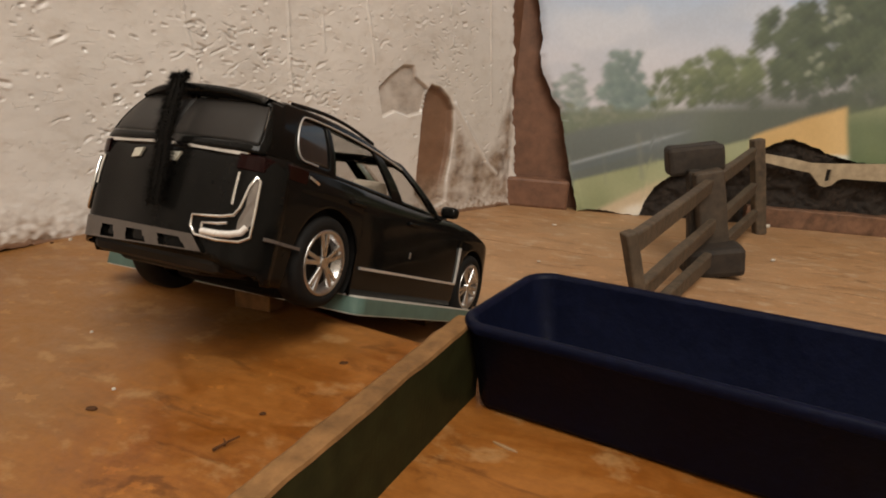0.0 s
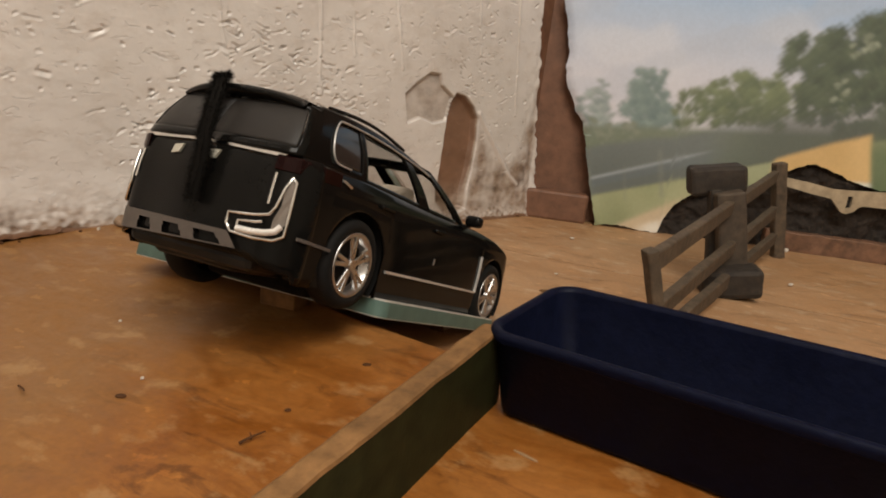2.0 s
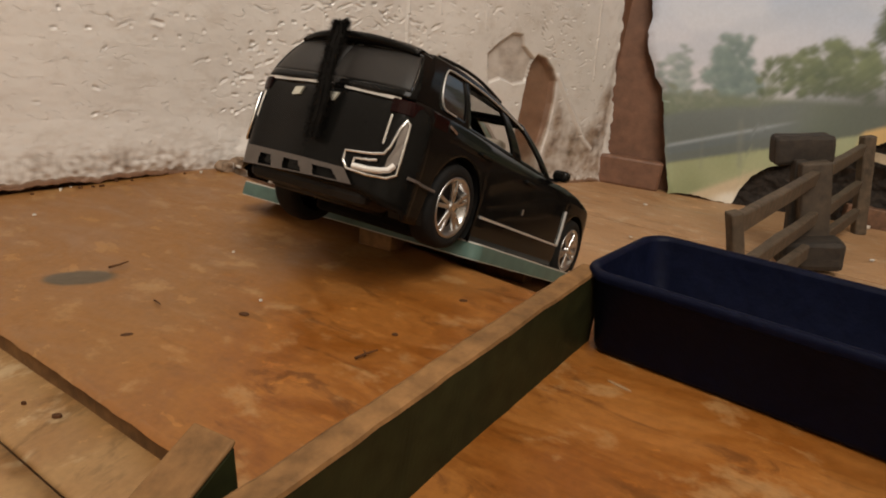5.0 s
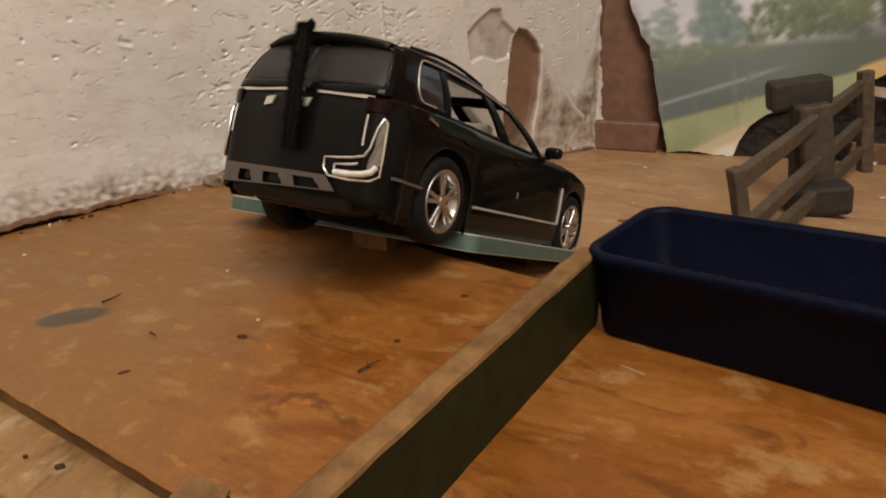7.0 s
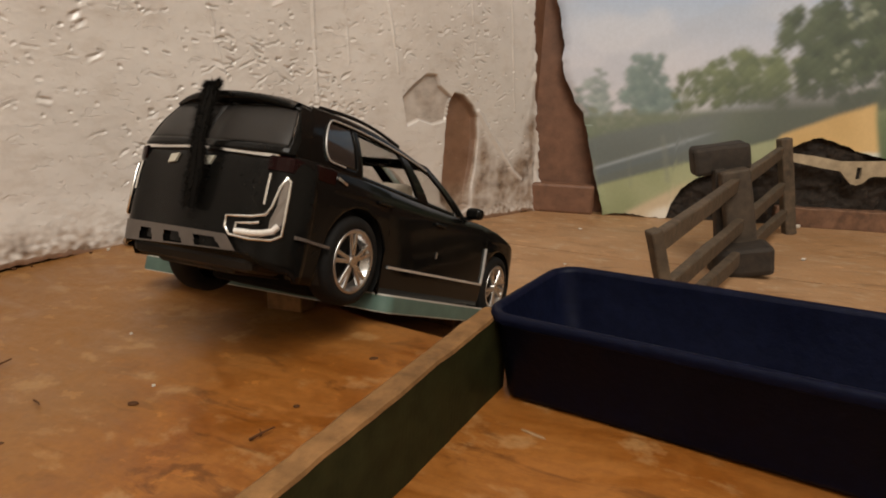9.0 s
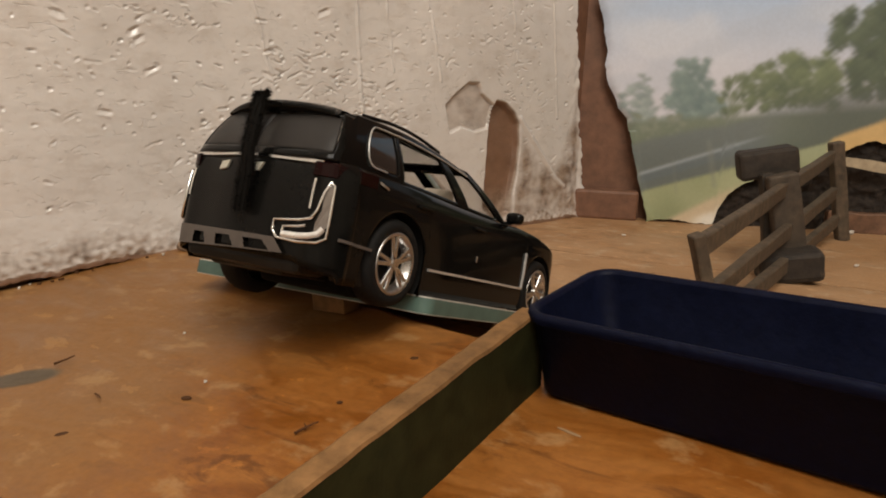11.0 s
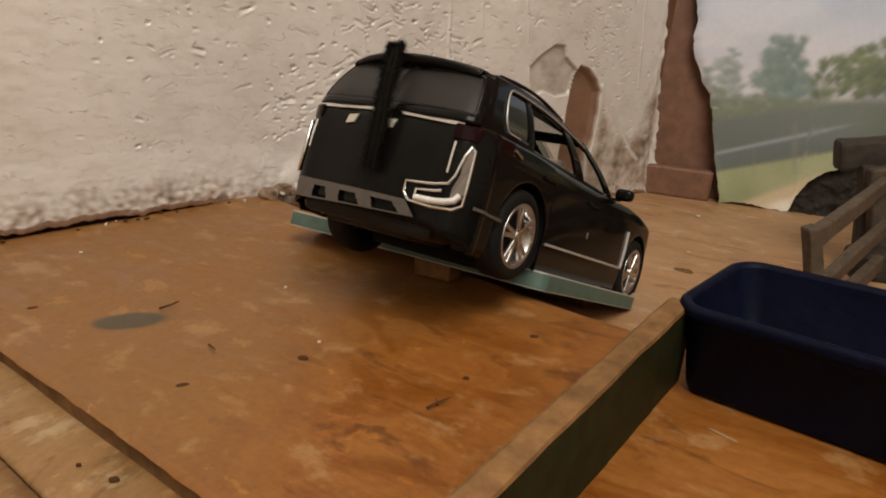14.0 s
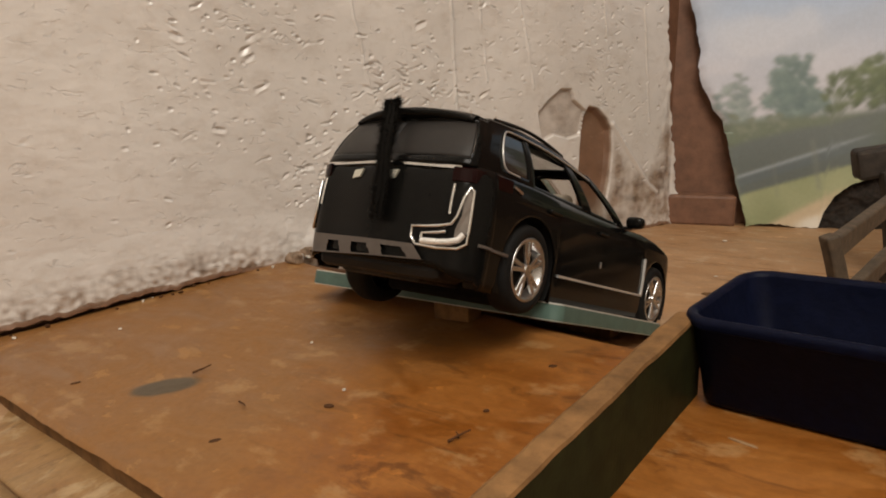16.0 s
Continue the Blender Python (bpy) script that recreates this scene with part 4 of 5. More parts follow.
    # grey posts of the painted fence
    for x0, lean, z0, z1, w, k in ((0.1300, -0.22, 0.004, 0.056, 0.0028, 0.75), (0.1945, -0.23, 0.038, 0.085, 0.0030, 0.45), (0.1600, -0.2, 0.03, 0.066, 0.0016, 0.3)):
        lay(k * (1 - smooth(0.6 * w, w, np.abs(x - x0 - lean * (z - z0)))) * smooth(z0 - 0.002, z0 + 0.002, z) * (1 - smooth(z1 - 0.004, z1 + 0.004, z)), (0.20, 0.205, 0.165))
    haze = 0.08 * smooth(0.05, 0.10, z)[..., None]
    col[:] = col * (1 - haze) + np.array((0.42, 0.45, 0.45)) * haze
    for _ in range(5):
        soft = np.pad(col, ((1, 1), (1, 1), (0, 0)), mode="edge")
        col[:] = (2 * col + soft[:-2, 1:-1] + soft[2:, 1:-1] + soft[1:-1, :-2] + soft[1:-1, 2:]) / 6
    return np.clip(col * np.array((1.20, 1.27, 1.36)), 0.01, 0.92)


def poster():
    nx, nz = 420, 330
    xs, zs = np.linspace(0.0, 1.0, nx), np.linspace(0.0, 1.0, nz)
    verts, gx, gz = [], np.zeros((nz, nx)), np.zeros((nz, nx))
    for j in range(nz):
        for i in range(nx):
            z = -0.002 + 0.237 * zs[j]
            left = along(LEFT, z) + 0.0011 * noise.noise((z * 110, 0.3, 0)) + 0.0004 * noise.noise((z * 260, 5.3, 0))
            x = left + (0.52 - left) * xs[i]
            low = along(BOTTOM, x) + 0.0012 * noise.noise((x * 150, 9.3, 0)) + 0.0008 * noise.noise((x * 400, 2.3, 0))
            high = 0.2255 + 0.30 * (x - 0.067)
            z = low + (high - low) * zs[j]
            gx[j, i], gz[j, i] = x, z
            y = 0.705 - 0.14 * x + 0.0020 * math.sin(18 * x + 9 * z) + 0.003 * max(0.0, 1 - (x - left) / 0.008) ** 2 * (1 if z > 0.09 else -1.2)
            verts.append(along_sight(x, y, z))
    faces = [(j * nx + i, j * nx + i + 1, (j + 1) * nx + i + 1, (j + 1) * nx + i) for j in range(nz - 1) for i in range(nx - 1)]
    data = mesh_of("landscape_print", verts, faces, INK, True)
    ink = paint(gx, gz).reshape(-1, 3)
    layer = data.attributes.new("ink", "FLOAT_COLOR", "POINT")
    layer.data.foreach_set("color", np.c_[ink, np.ones(len(ink))].ravel())
    return data


tagged(put("landscape_print", poster()), "torn paper print of a country road, trees and cloudy sky", "poster")

# ---- toy car: x to its right, y ahead, z up from the wheel hubs ----
car = thing("toy_car", car_m @ pose(-0.0030, 0, 0), "glossy black die-cast toy SUV tipped nose-down over a plate", "toy car")
HALF, REAR, FRONT = 0.0393, -0.0430, 0.1640
HUB_F, WHEEL_R = 0.129, 0.0163
BELT = [(-0.05, 0.0292), (0.0, 0.0294), (0.05, 0.0284), (0.085, 0.0284), (0.105, 0.0293), (0.125, 0.0280), (0.140, 0.0252), (0.152, 0.0205), (0.160, 0.0148)]
SHAPE = [(-0.012, 0.0012), (-0.006, 0.0005), (0.0, 0.0002), (0.008, 0.0), (0.018, 0.0003), (0.026, 0.0012), (0.031, 0.0030)]


def plan():
    """The outline of the lower body seen from above, right half, tail to nose."""
    pts = []
    for k in range(14):
        q = k / 13
        pts.append((0.0275 * q, REAR + 0.0026 * q * q * (3 - 2 * q)))
    for k in range(1, 15):
        a = radians(90 * k / 14)
        pts.append((0.0275 + (HALF - 0.0275) * math.sin(a), REAR + 0.0026 + 0.0137 * (1 - math.cos(a))))
    for k in range(1, 171):
        t = k / 170
        y = -0.0267 + (0.139 + 0.0267) * t
        pts.append((HALF - 0.0012 * (2 * t - 1) ** 4 - 0.0006 * math.exp(-((t - 0.5) / 0.3) ** 2), y))
    for k in range(1, 15):
        a = radians(90 * k / 14)
        pts.append((0.0200 + (HALF - 0.0012 - 0.0200) * math.cos(a) ** 0.8, 0.139 + 0.0220 * math.sin(a) ** 0.85))
    for k in range(1, 9):
        x = 0.0200 * (1 - k / 8)
        pts.append((x, 0.161 + (FRONT - 0.161) * (1 - (x / 0.02) ** 2)))
    return pts


PLAN = plan()
NORMALS = []
for n, (x, y) in enumerate(PLAN):
    (x0, y0), (x1, y1) = PLAN[max(0, n - 1)], PLAN[min(len(PLAN) - 1, n + 1)]
    length = math.hypot(x1 - x0, y1 - y0)
    NORMALS.append(((y1 - y0) / length, -(x1 - x0) / length))


def body_point(n, z, out=0.0):
    inset = along(SHAPE, z) - out
    return Vector((PLAN[n][0] - NORMALS[n][0] * inset, PLAN[n][1] - NORMALS[n][1] * inset, z))


def tail_point(x, z, out=0.0):
    """A point on the skin of the tail at the distance x from the middle."""
    s, n = abs(x), 0
    while n < 26 and PLAN[n + 1][0] < s:
        n += 1
    t = (s - PLAN[n][0]) / (PLAN[n + 1][0] - PLAN[n][0])
    p = body_point(n, z, out).lerp(body_point(n + 1, z, out), max(0.0, min(1.0, t)))
    return Vector((x, p.y, z))


def side_point(y, z, out=0.0, side=1):
    best = min(range(20, 205), key=lambda n: abs(PLAN[n][1] - y))
    p = body_point(best, z, out)
    return Vector((p.x * side, y, z))


def skirt(y, z_low):
    for hub in (0.0, HUB_F):
        d = abs(y - hub)
        if d < 0.0190:
            return max(z_low, math.sqrt(0.0190 ** 2 - d * d))
    return z_low


def body_shell():
    rows = 14
    verts, faces = [], []
    order = [(n, 1) for n in range(len(PLAN) - 1, -1, -1)] + [(n, -1) for n in range(1, len(PLAN))]
    order = [(n, s) for n, s in order]
    for n, s in order:
        x, y = PLAN[n]
        low = skirt(y, -0.0105) if x > 0.0372 and -0.03 < y < 0.15 else (-0.0088 if y > 0 else -0.0052 - 0.0030 * max(0.0, min(1.0, (x - 0.026) / 0.012)))
        top = along(BELT, y)
        for k in range(rows):
            t = k / (rows - 1)
            z = low + (top - low) * t
            p = body_point(n, z)
            # a crease along the shoulder
            p.x += 0.0003 * math.exp(-((z - 0.0235) / 0.0012) ** 2) * NORMALS[n][0]
            verts.append((p.x * s, p.y, p.z))
        p = body_point(n, top, -0.0042)
        verts.append((p.x * s, p.y, top + 0.0006))
    m = rows + 1
    for c in range(len(order) - 1):
        for k in range(m - 1):
            faces.append((c * m + k, c * m + k + 1, (c + 1) * m + k + 1, (c + 1) * m + k))
    return mesh_of("body", verts, faces, PAINT, True)


def thick(ob, amount):
    mod = ob.modifiers.new("thickness", "SOLIDIFY")
    mod.thickness, mod.offset = amount, -1
    return ob


body = put("body", body_shell(), car)
thick(body, 0.0009)

# greenhouse between the belt and the roof
def loops(s):
    """Belt point and roof-edge point at s: 0 to 1 tail, 1 to 2 side, 2 to 3 windscreen."""
    if s <= 1:
        a = radians(90 * s)
        f, g = math.sin(a) ** 0.62, math.cos(a) ** 0.62
        return (0.0344 * f, -0.0330 - 0.0085 * g, 0.0292), (0.0286 * f, -0.0250 - 0.0075 * g, 0.0472 + 0.0006 * g)
    if s <= 2:
        a = s - 1
        return (0.0344, -0.0330 + 0.120 * a, 0.0292 - 0.0006 * a), (0.0286, -0.0250 + 0.079 * a, 0.0472 + 0.0030 * math.sin(math.pi * min(1, a * 0.85 + 0.15)) - 0.0012 * a * a)
    a = radians(90 * (s - 2))
    f, g = math.cos(a) ** 0.62, math.sin(a) ** 0.62
    return (0.0344 * f, 0.0870 + 0.0120 * g, 0.0286 + 0.0020 * g), (0.0286 * f, 0.0540 + 0.0060 * g, 0.0460 + 0.0024 * g)


def green(s, h, side=1, sink=0.0):
    b, t = loops(s)
    bow = 0.0014 * math.sin(math.pi * h)
    p = Vector(b).lerp(Vector(t), h)
    out = Vector((p.x, 0 if 1 < s < 2 else (p.y - 0.02) * 0.3, 0))
    if out.length > 1e-6:
        p += out.normalized() * (bow - sink)
    return Vector((p.x * side, p.y, p.z))


S_LINES = [k / 26 for k in range(27)] + [1 + k / 100 for k in range(1, 101)] + [2 + k / 18 for k in range(1, 19)]
H_LINES = [k / 20 for k in range(21)]
PANES = {"tail": (-0.1, 0.78, 0.14, 0.90), "quarter": (1.085, 1.27, 0.14, 0.84), "rear_door": (1.30, 1.655, 0.10, 0.86), "front_door": (1.725, 1.965, 0.08, 0.86), "screen": (2.14, 3.1, 0.08, 0.93)}


def pane_at(s, h):
    for key, (a, b, lo, hi) in PANES.items():
        if a < s < b and lo < h < hi:
            if key == "quarter":
                q = (s - a) / (b - a)
                if (0.5 - q) > 0.18 and ((q - 0.34) / 0.34) ** 2 + ((h - 0.49) / 0.37) ** 2 > 1:
                    continue
            return key
    return None


def greenhouse(keys):
    verts, faces, index = [], [], {}
    def at(i, j, side):
        k = (i, j, side)
        if k not in index:
            index[k] = len(verts)
            verts.append(green(S_LINES[i], H_LINES[j], side, 0.0 if keys is None else 0.0007))
        return index[k]
    for side in (1, -1):
        for i in range(len(S_LINES) - 1):
            for j in range(len(H_LINES) - 1):
                key = pane_at((S_LINES[i] + S_LINES[i + 1]) / 2, (H_LINES[j] + H_LINES[j + 1]) / 2)
                if (keys is None and key is None) or (keys is not None and key in keys and (keys[1] in (0, side))):
                    q = (at(i, j, side), at(i + 1, j, side), at(i + 1, j + 1, side), at(i, j + 1, side))
                    faces.append(q if side == 1 else q[::-1])
    return verts, faces


def pillar_mesh():
    verts, faces = greenhouse(None)
    return mesh_of("window_frame", verts, faces, PAINT, True)


thick(put("window_frame", pillar_mesh(), car, "glossy black pillars"), 0.0012)
for nm, keys, mat, lab in (("rear_window", ("tail", 0), GREY_GLASS, "smoky rear window"), ("quarter_window", ("quarter", 1), DARK_GLASS, "dark quarter window"),
                           ("quarter_window", ("quarter", -1), DARK_GLASS, "dark quarter window"), ("windscreen", ("screen", 0), CLEAR, "clear windscreen")):
    v, f = greenhouse(keys)
    pane = thick(put(nm, mesh_of(nm, v, f, mat, True), car, lab), 0.0004)
    pane.visible_shadow = mat is not CLEAR


def roof_point(x, y, z, k):
    return (x * k, 0.008 + (y - 0.008) * (0.35 + 0.65 * k), z + (0.0535 - z) * (1 - k) + 0.0016 * (1 - k * k))


def roof_cap():
    """The roof skin with a wide opening for the glass panel."""
    rim = [loops(s)[1] for s in S_LINES]
    loop = [(x, y, z) for x, y, z in rim] + [(-x, y, z) for x, y, z in rim[-2:0:-1]]
    verts, faces, n = [], [], len(loop)
    ks = [1 - 0.16 * r / 4 for r in range(5)]
    for k in ks:
        verts += [roof_point(x, y, z, k) for x, y, z in loop]
    for r in range(4):
        for c in range(n):
            faces.append((r * n + c, r * n + (c + 1) % n, (r + 1) * n + (c + 1) % n, (r + 1) * n + c))
    glass = [roof_point(x, y, z - 0.0003, 0.85) for x, y, z in loop]
    centre = (0, 0.008, 0.0551)
    roof_glass = put("sunroof", mesh_of("sunroof", glass + [centre], [(k, (k + 1) % n, n) for k in range(n)], CLEAR, True), car, "clear panoramic roof window")
    thick(roof_glass, 0.0004).visible_shadow = False
    return mesh_of("roof", verts, faces, PAINT, True)


thick(put("roof", roof_cap(), car), 0.0012)


def spoiler():
    verts, faces = [], []
    for k in range(25):
        x = -0.0272 + 0.0544 * k / 24
        q = (abs(x) / 0.0272) ** 2.4
        for y, z in ((-0.0200, 0.0506 - 0.0022 * q), (-0.0300, 0.0512 - 0.0030 * q), (-0.0362 + 0.005 * q, 0.0498 - 0.0030 * q), (-0.0370 + 0.005 * q, 0.0484 - 0.0026 * q), (-0.0356 + 0.005 * q, 0.0468 - 0.0018 * q), (-0.0290, 0.0462 - 0.0016 * q)):
            verts.append((x, y, z))
    for k in range(24):
        for c in range(6):
            faces.append((k * 6 + c, k * 6 + (c + 1) % 6, (k + 1) * 6 + (c + 1) % 6, (k + 1) * 6 + c))
    faces += [tuple(range(6)), tuple(range(144, 150))[::-1]]
    return mesh_of("roof_spoiler", verts, faces, PAINT, True)


put("roof_spoiler", spoiler(), car)


def hood():
    def place(i, j):
        u, y = -1 + 2 * i / 24, 0.080 + 0.082 * j / 20
        w = 0.0335 * min(1.0, math.sqrt(max(0.02, 1 - max(0.0, (y - 0.138) / 0.0265) ** 2.6)))
        return (u * w, y, along(BELT, y) + 0.0008 + 0.0026 * (1 - u * u) * (1 if y < 0.13 else max(0.2, 1 - (y - 0.13) / 0.035)))
    verts, faces = sheet(25, 21, place)
    return mesh_of("bonnet", verts, faces, PAINT, True)


put("bonnet", hood(), car)


def ribbon(points, normals, w, lift, material, name, parent, label=""):
    """A raised strip along points; normals point out of the body."""
    verts, faces = [], []
    for k, p in enumerate(points):
        a, b = points[max(0, k - 1)], points[min(len(points) - 1, k + 1)]
        nrm = normals[k]
        across = (b - a).cross(nrm).normalized() * w / 2
        verts += [p - across - nrm * 0.0004, p - across * 0.8 + nrm * lift, p + across * 0.8 + nrm * lift, p + across - nrm * 0.0004]
    for k in range(len(points) - 1):
        for c in range(4):
            d = (c + 1) % 4
            faces.append((k * 4 + c, k * 4 + d, (k + 1) * 4 + d, (k + 1) * 4 + c))
    n = len(points)
    faces += [(0, 1, 2, 3), ((n - 1) * 4 + 3, (n - 1) * 4 + 2, (n - 1) * 4 + 1, (n - 1) * 4)]
    bm = bmesh.new()
    data = mesh_of(name, verts, faces, material, False)
    bm.from_mesh(data)
    bpy.data.meshes.remove(data)
    return part(name, bm, material, parent, label)


def tube(points, r, material, name, parent, label="", closed=False):
    curve = bpy.data.curves.new(name, "CURVE")
    curve.dimensions, curve.bevel_depth, curve.bevel_resolution = "3D", r, 2
    sp = curve.splines.new("POLY")
    sp.points.add(len(points) - 1)
    sp.use_cyclic_u = closed
    for q, p in zip(sp.points, points):
        q.co = (*p, 1)
    ob = new(name + "_curve", curve)
    data = bpy.data.meshes.new_from_object(ob.evaluated_get(bpy.context.evaluated_depsgraph_get()))
    data.name = name
    bpy.data.objects.remove(ob)
    data.materials.clear()
    data.materials.append(material)
    data.shade_smooth()
    return put(name, data, parent, label)


BACKWARD = Vector((0, -1, 0))
# chrome bar across the tailgate
xs = [-0.0322 + 0.0632 * k / 30 for k in range(31)]
ribbon([tail_point(x, 0.0288 - 0.0006 * (x / 0.03) ** 2, 0.0002) for x in xs], [BACKWARD] * 31, 0.0013, 0.0007, CHROME, "tailgate_bar", car, "chrome bar")
# shelf of the tailgate above the bar
ribbon([tail_point(x * 1.0, 0.0312, -0.0012) for x in xs], [BACKWARD] * 31, 0.0046, 0.0006, TRIM_BLACK, "window_ledge", car)
LAMP = [(0.0165, 0.0076), (0.0230, 0.0080), (0.0280, 0.0084), (0.0312, 0.0094), (0.0328, 0.0120), (0.0338, 0.0185), (0.0344, 0.0216), (0.0350, 0.0220), (0.0358, 0.0208), (0.0361, 0.0160), (0.0360, 0.0080), (0.0355, 0.0036), (0.0335, 0.0018), (0.0270, 0.0012), (0.0200, 0.0016), (0.0172, 0.0040)]
INNER = [(0.0205, 0.0028), (0.0203, 0.0048), (0.0215, 0.0057), (0.0270, 0.0062), (0.0306, 0.0068)]
BAR = [(0.0222, 0.0030), (0.0270, 0.0031), (0.0318, 0.0036), (0.0342, 0.0046), (0.0350, 0.0066)]
LENS_SHAPE = [(0.0330, 0.0080), (0.0336, 0.0125), (0.0342, 0.0185), (0.0347, 0.0212), (0.0354, 0.0205), (0.0357, 0.0160), (0.0356, 0.0080), (0.0350, 0.0056), (0.0330, 0.0052)]


def skin(x, z, out):
    """A point on the tail corner: x beyond the flat tail runs round the corner."""
    s = abs(x)
    n = min(range(40), key=lambda k: abs(PLAN[k][0] - s))
    p = body_point(n, z, out)
    return Vector((math.copysign(p.x, x), p.y, z))


EDGE_LAMP = [(0.0336, 0.0040)] + [p for p in LAMP if p[0] > 0.0326 and p[1] > 0.0035]
for side in (1, -1):
    # the far side gets only the upright of the surround, to fit the camera's view
    outline = LAMP if side > 0 else EDGE_LAMP
    lamp = tube([skin(side * x, z, 0.0006) for x, z in outline], 0.00055, CHROME, "bumper_chrome", car, "bright chrome exhaust surround", True)
    if side > 0:
        tube([skin(x, z, 0.0006) for x, z in BAR], 0.0011, REFLECTOR, "light_bar", lamp, "bright silver light bar")
        tube([skin(x, z, 0.0008) for x, z in INNER], 0.0005, CHROME, "light_line", lamp, "thin chrome line")
    for nm, shape, mat, lab, out in (("housing", outline, PAINT, "glossy black housing", 0.0003), ("lens", LENS_SHAPE, LENS, "glossy lens in the tone of the wall it mirrors", 0.0005)):
        fill = bmesh.new()
        fill.faces.new([fill.verts.new(skin(side * x, z, out)) for x, z in shape])
        bmesh.ops.triangulate(fill, faces=fill.faces[:])
        part(nm, fill, mat, lamp, lab)
    # upright chrome line stands for the reflection along the tailgate edge
    tube([skin(side * 0.0304, 0.0125 + 0.0100 * k / 6, 0.0003) for k in range(7)], 0.0005, CHROME, "tailgate_glint", car, "short chrome line drawn for the tailgate glint")
    red = [skin(side * (0.0292 + 0.0068 * min(1, k / 5)), 0.0258, 0.0004) for k in range(6)] + [side_point(-0.0260 + 0.0022 * k, 0.0262, 0.0004, side) for k in range(5)]
    out = [Vector((side * k, k - 5.5, 0)).normalized() for k in range(6)] + [Vector((side, 0, 0))] * 5
    # chrome ribbon imitates a specular glint in front of the tail light
    ribbon([side_point(-0.0160 + 0.0010 * k, 0.0268 - 0.0003 * k, 0.0004, side) for k in range(6)], [Vector((side, 0, 0))] * 6, 0.0011, 0.0004, CHROME, "lamp_glint", car, "chrome strip drawn for the glint by the lamp")
    ribbon(red, out, 0.0052, 0.0003, RED, "tail_light", car, "dark red tail light")
    ribbon([side_point(0.0215 + 0.0869 * k / 40, 0.0002, 0.0004, side) for k in range(41)], [Vector((side, 0, 0))] * 41, 0.0011, 0.0006, SATIN, "sill_strip", car, "chrome strip")
    ribbon([side_point(0.1084 + 0.0004 * k / 12, 0.0002 + 0.0180 * k / 12, 0.0004, side) for k in range(13)], [Vector((side, 0, 0))] * 13, 0.0009, 0.0006, SATIN, "fender_strip", car, "chrome strip")
    ribbon([side_point(-0.0330 + 0.0170 * k / 12, 0.0040 - 0.0010 * k / 12, 0.0004, side) for k in range(13)], [Vector((side, 0, 0))] * 13, 0.0012, 0.0005, SKID, "bumper_strip", car)
    arc = [green(1.20 - 0.08 * k / 8, 0.13, side, -0.0004) for k in range(4)] + [green(1.137 - 0.052 * math.sin(radians(18 * k)), 0.13 + 0.37 * (1 - math.cos(radians(18 * k))), side, -0.0005) for k in range(0, 11)] + [green(1.14 + 0.05 * k, 0.875, side, -0.0004) for k in range(1, 17)]
    tube(arc, 0.00032, SATIN, "window_trim", car, "dull chrome window trim")
    for y, z in ((0.0135, 0.0232), (0.0590, 0.0222)):
        bm = box(0.0016, 0.0095, 0.0016, bevel=0.0006)
        bmesh.ops.translate(bm, vec=side_point(y, z, 0.0008, side), verts=bm.verts)
        part("door_handle", bm, PAINT, car)
    # silver dot set on the door in place of a small highlight
    bm = box(0.0004, 0.0010, 0.0026, bevel=0.0001)
    bmesh.ops.translate(bm, vec=side_point(0.0591, 0.0090, 0.0003, side), verts=bm.verts)
    part("door_glint", bm, RIM, car, "small silver dot drawn for a highlight")
    # mirror
    bm = bmesh.new()
    bmesh.ops.create_uvsphere(bm, u_segments=18, v_segments=12, radius=1)
    for v in bm.verts:
        c = v.co
        v.co = Vector((math.copysign(abs(c.x) ** 0.6, c.x) * 0.0042, math.copysign(abs(c.y) ** 0.7, c.y) * 0.0030, math.copysign(abs(c.z) ** 0.6, c.z) * 0.0027))
        v.co += Vector((side * 0.0398, 0.0880, 0.0325))
    mirror = part("mirror", bm, PAINT, car, smooth=True)
    part("mirror_arm", box(0.006, 0.0022, 0.0014, (side * 0.0355, 0.0880, 0.0298), 0.0004), TRIM_BLACK, mirror)
    ribbon([green(1.93 + 0.02 * k, 0.045, side, -0.0006) for k in range(3)], [Vector((side, 0, 0))] * 3, 0.0014, 0.0004, CHROME, "mirror_foot", car, "bright chrome corner")
    # roof rail
    tube([Vector((side * 0.0262, -0.018 + 0.052 * k / 12, 0.0500 + 0.0022 * math.sin(math.pi * k / 12))) for k in range(13)], 0.0007, TRIM_BLACK, "roof_rail", car)
    # wheel arches
    for hub in (0.0, HUB_F):
        verts, faces = sheet(25, 2, lambda i, j: (side * (0.0378 - 0.0150 * j), hub + 0.0190 * math.cos(radians(-32 + 244 * i / 24)), 0.0190 * math.sin(radians(-32 + 244 * i / 24))), side > 0)
        put("wheel_arch", mesh_of("wheel_arch", verts, faces, TRIM_BLACK, True), car)

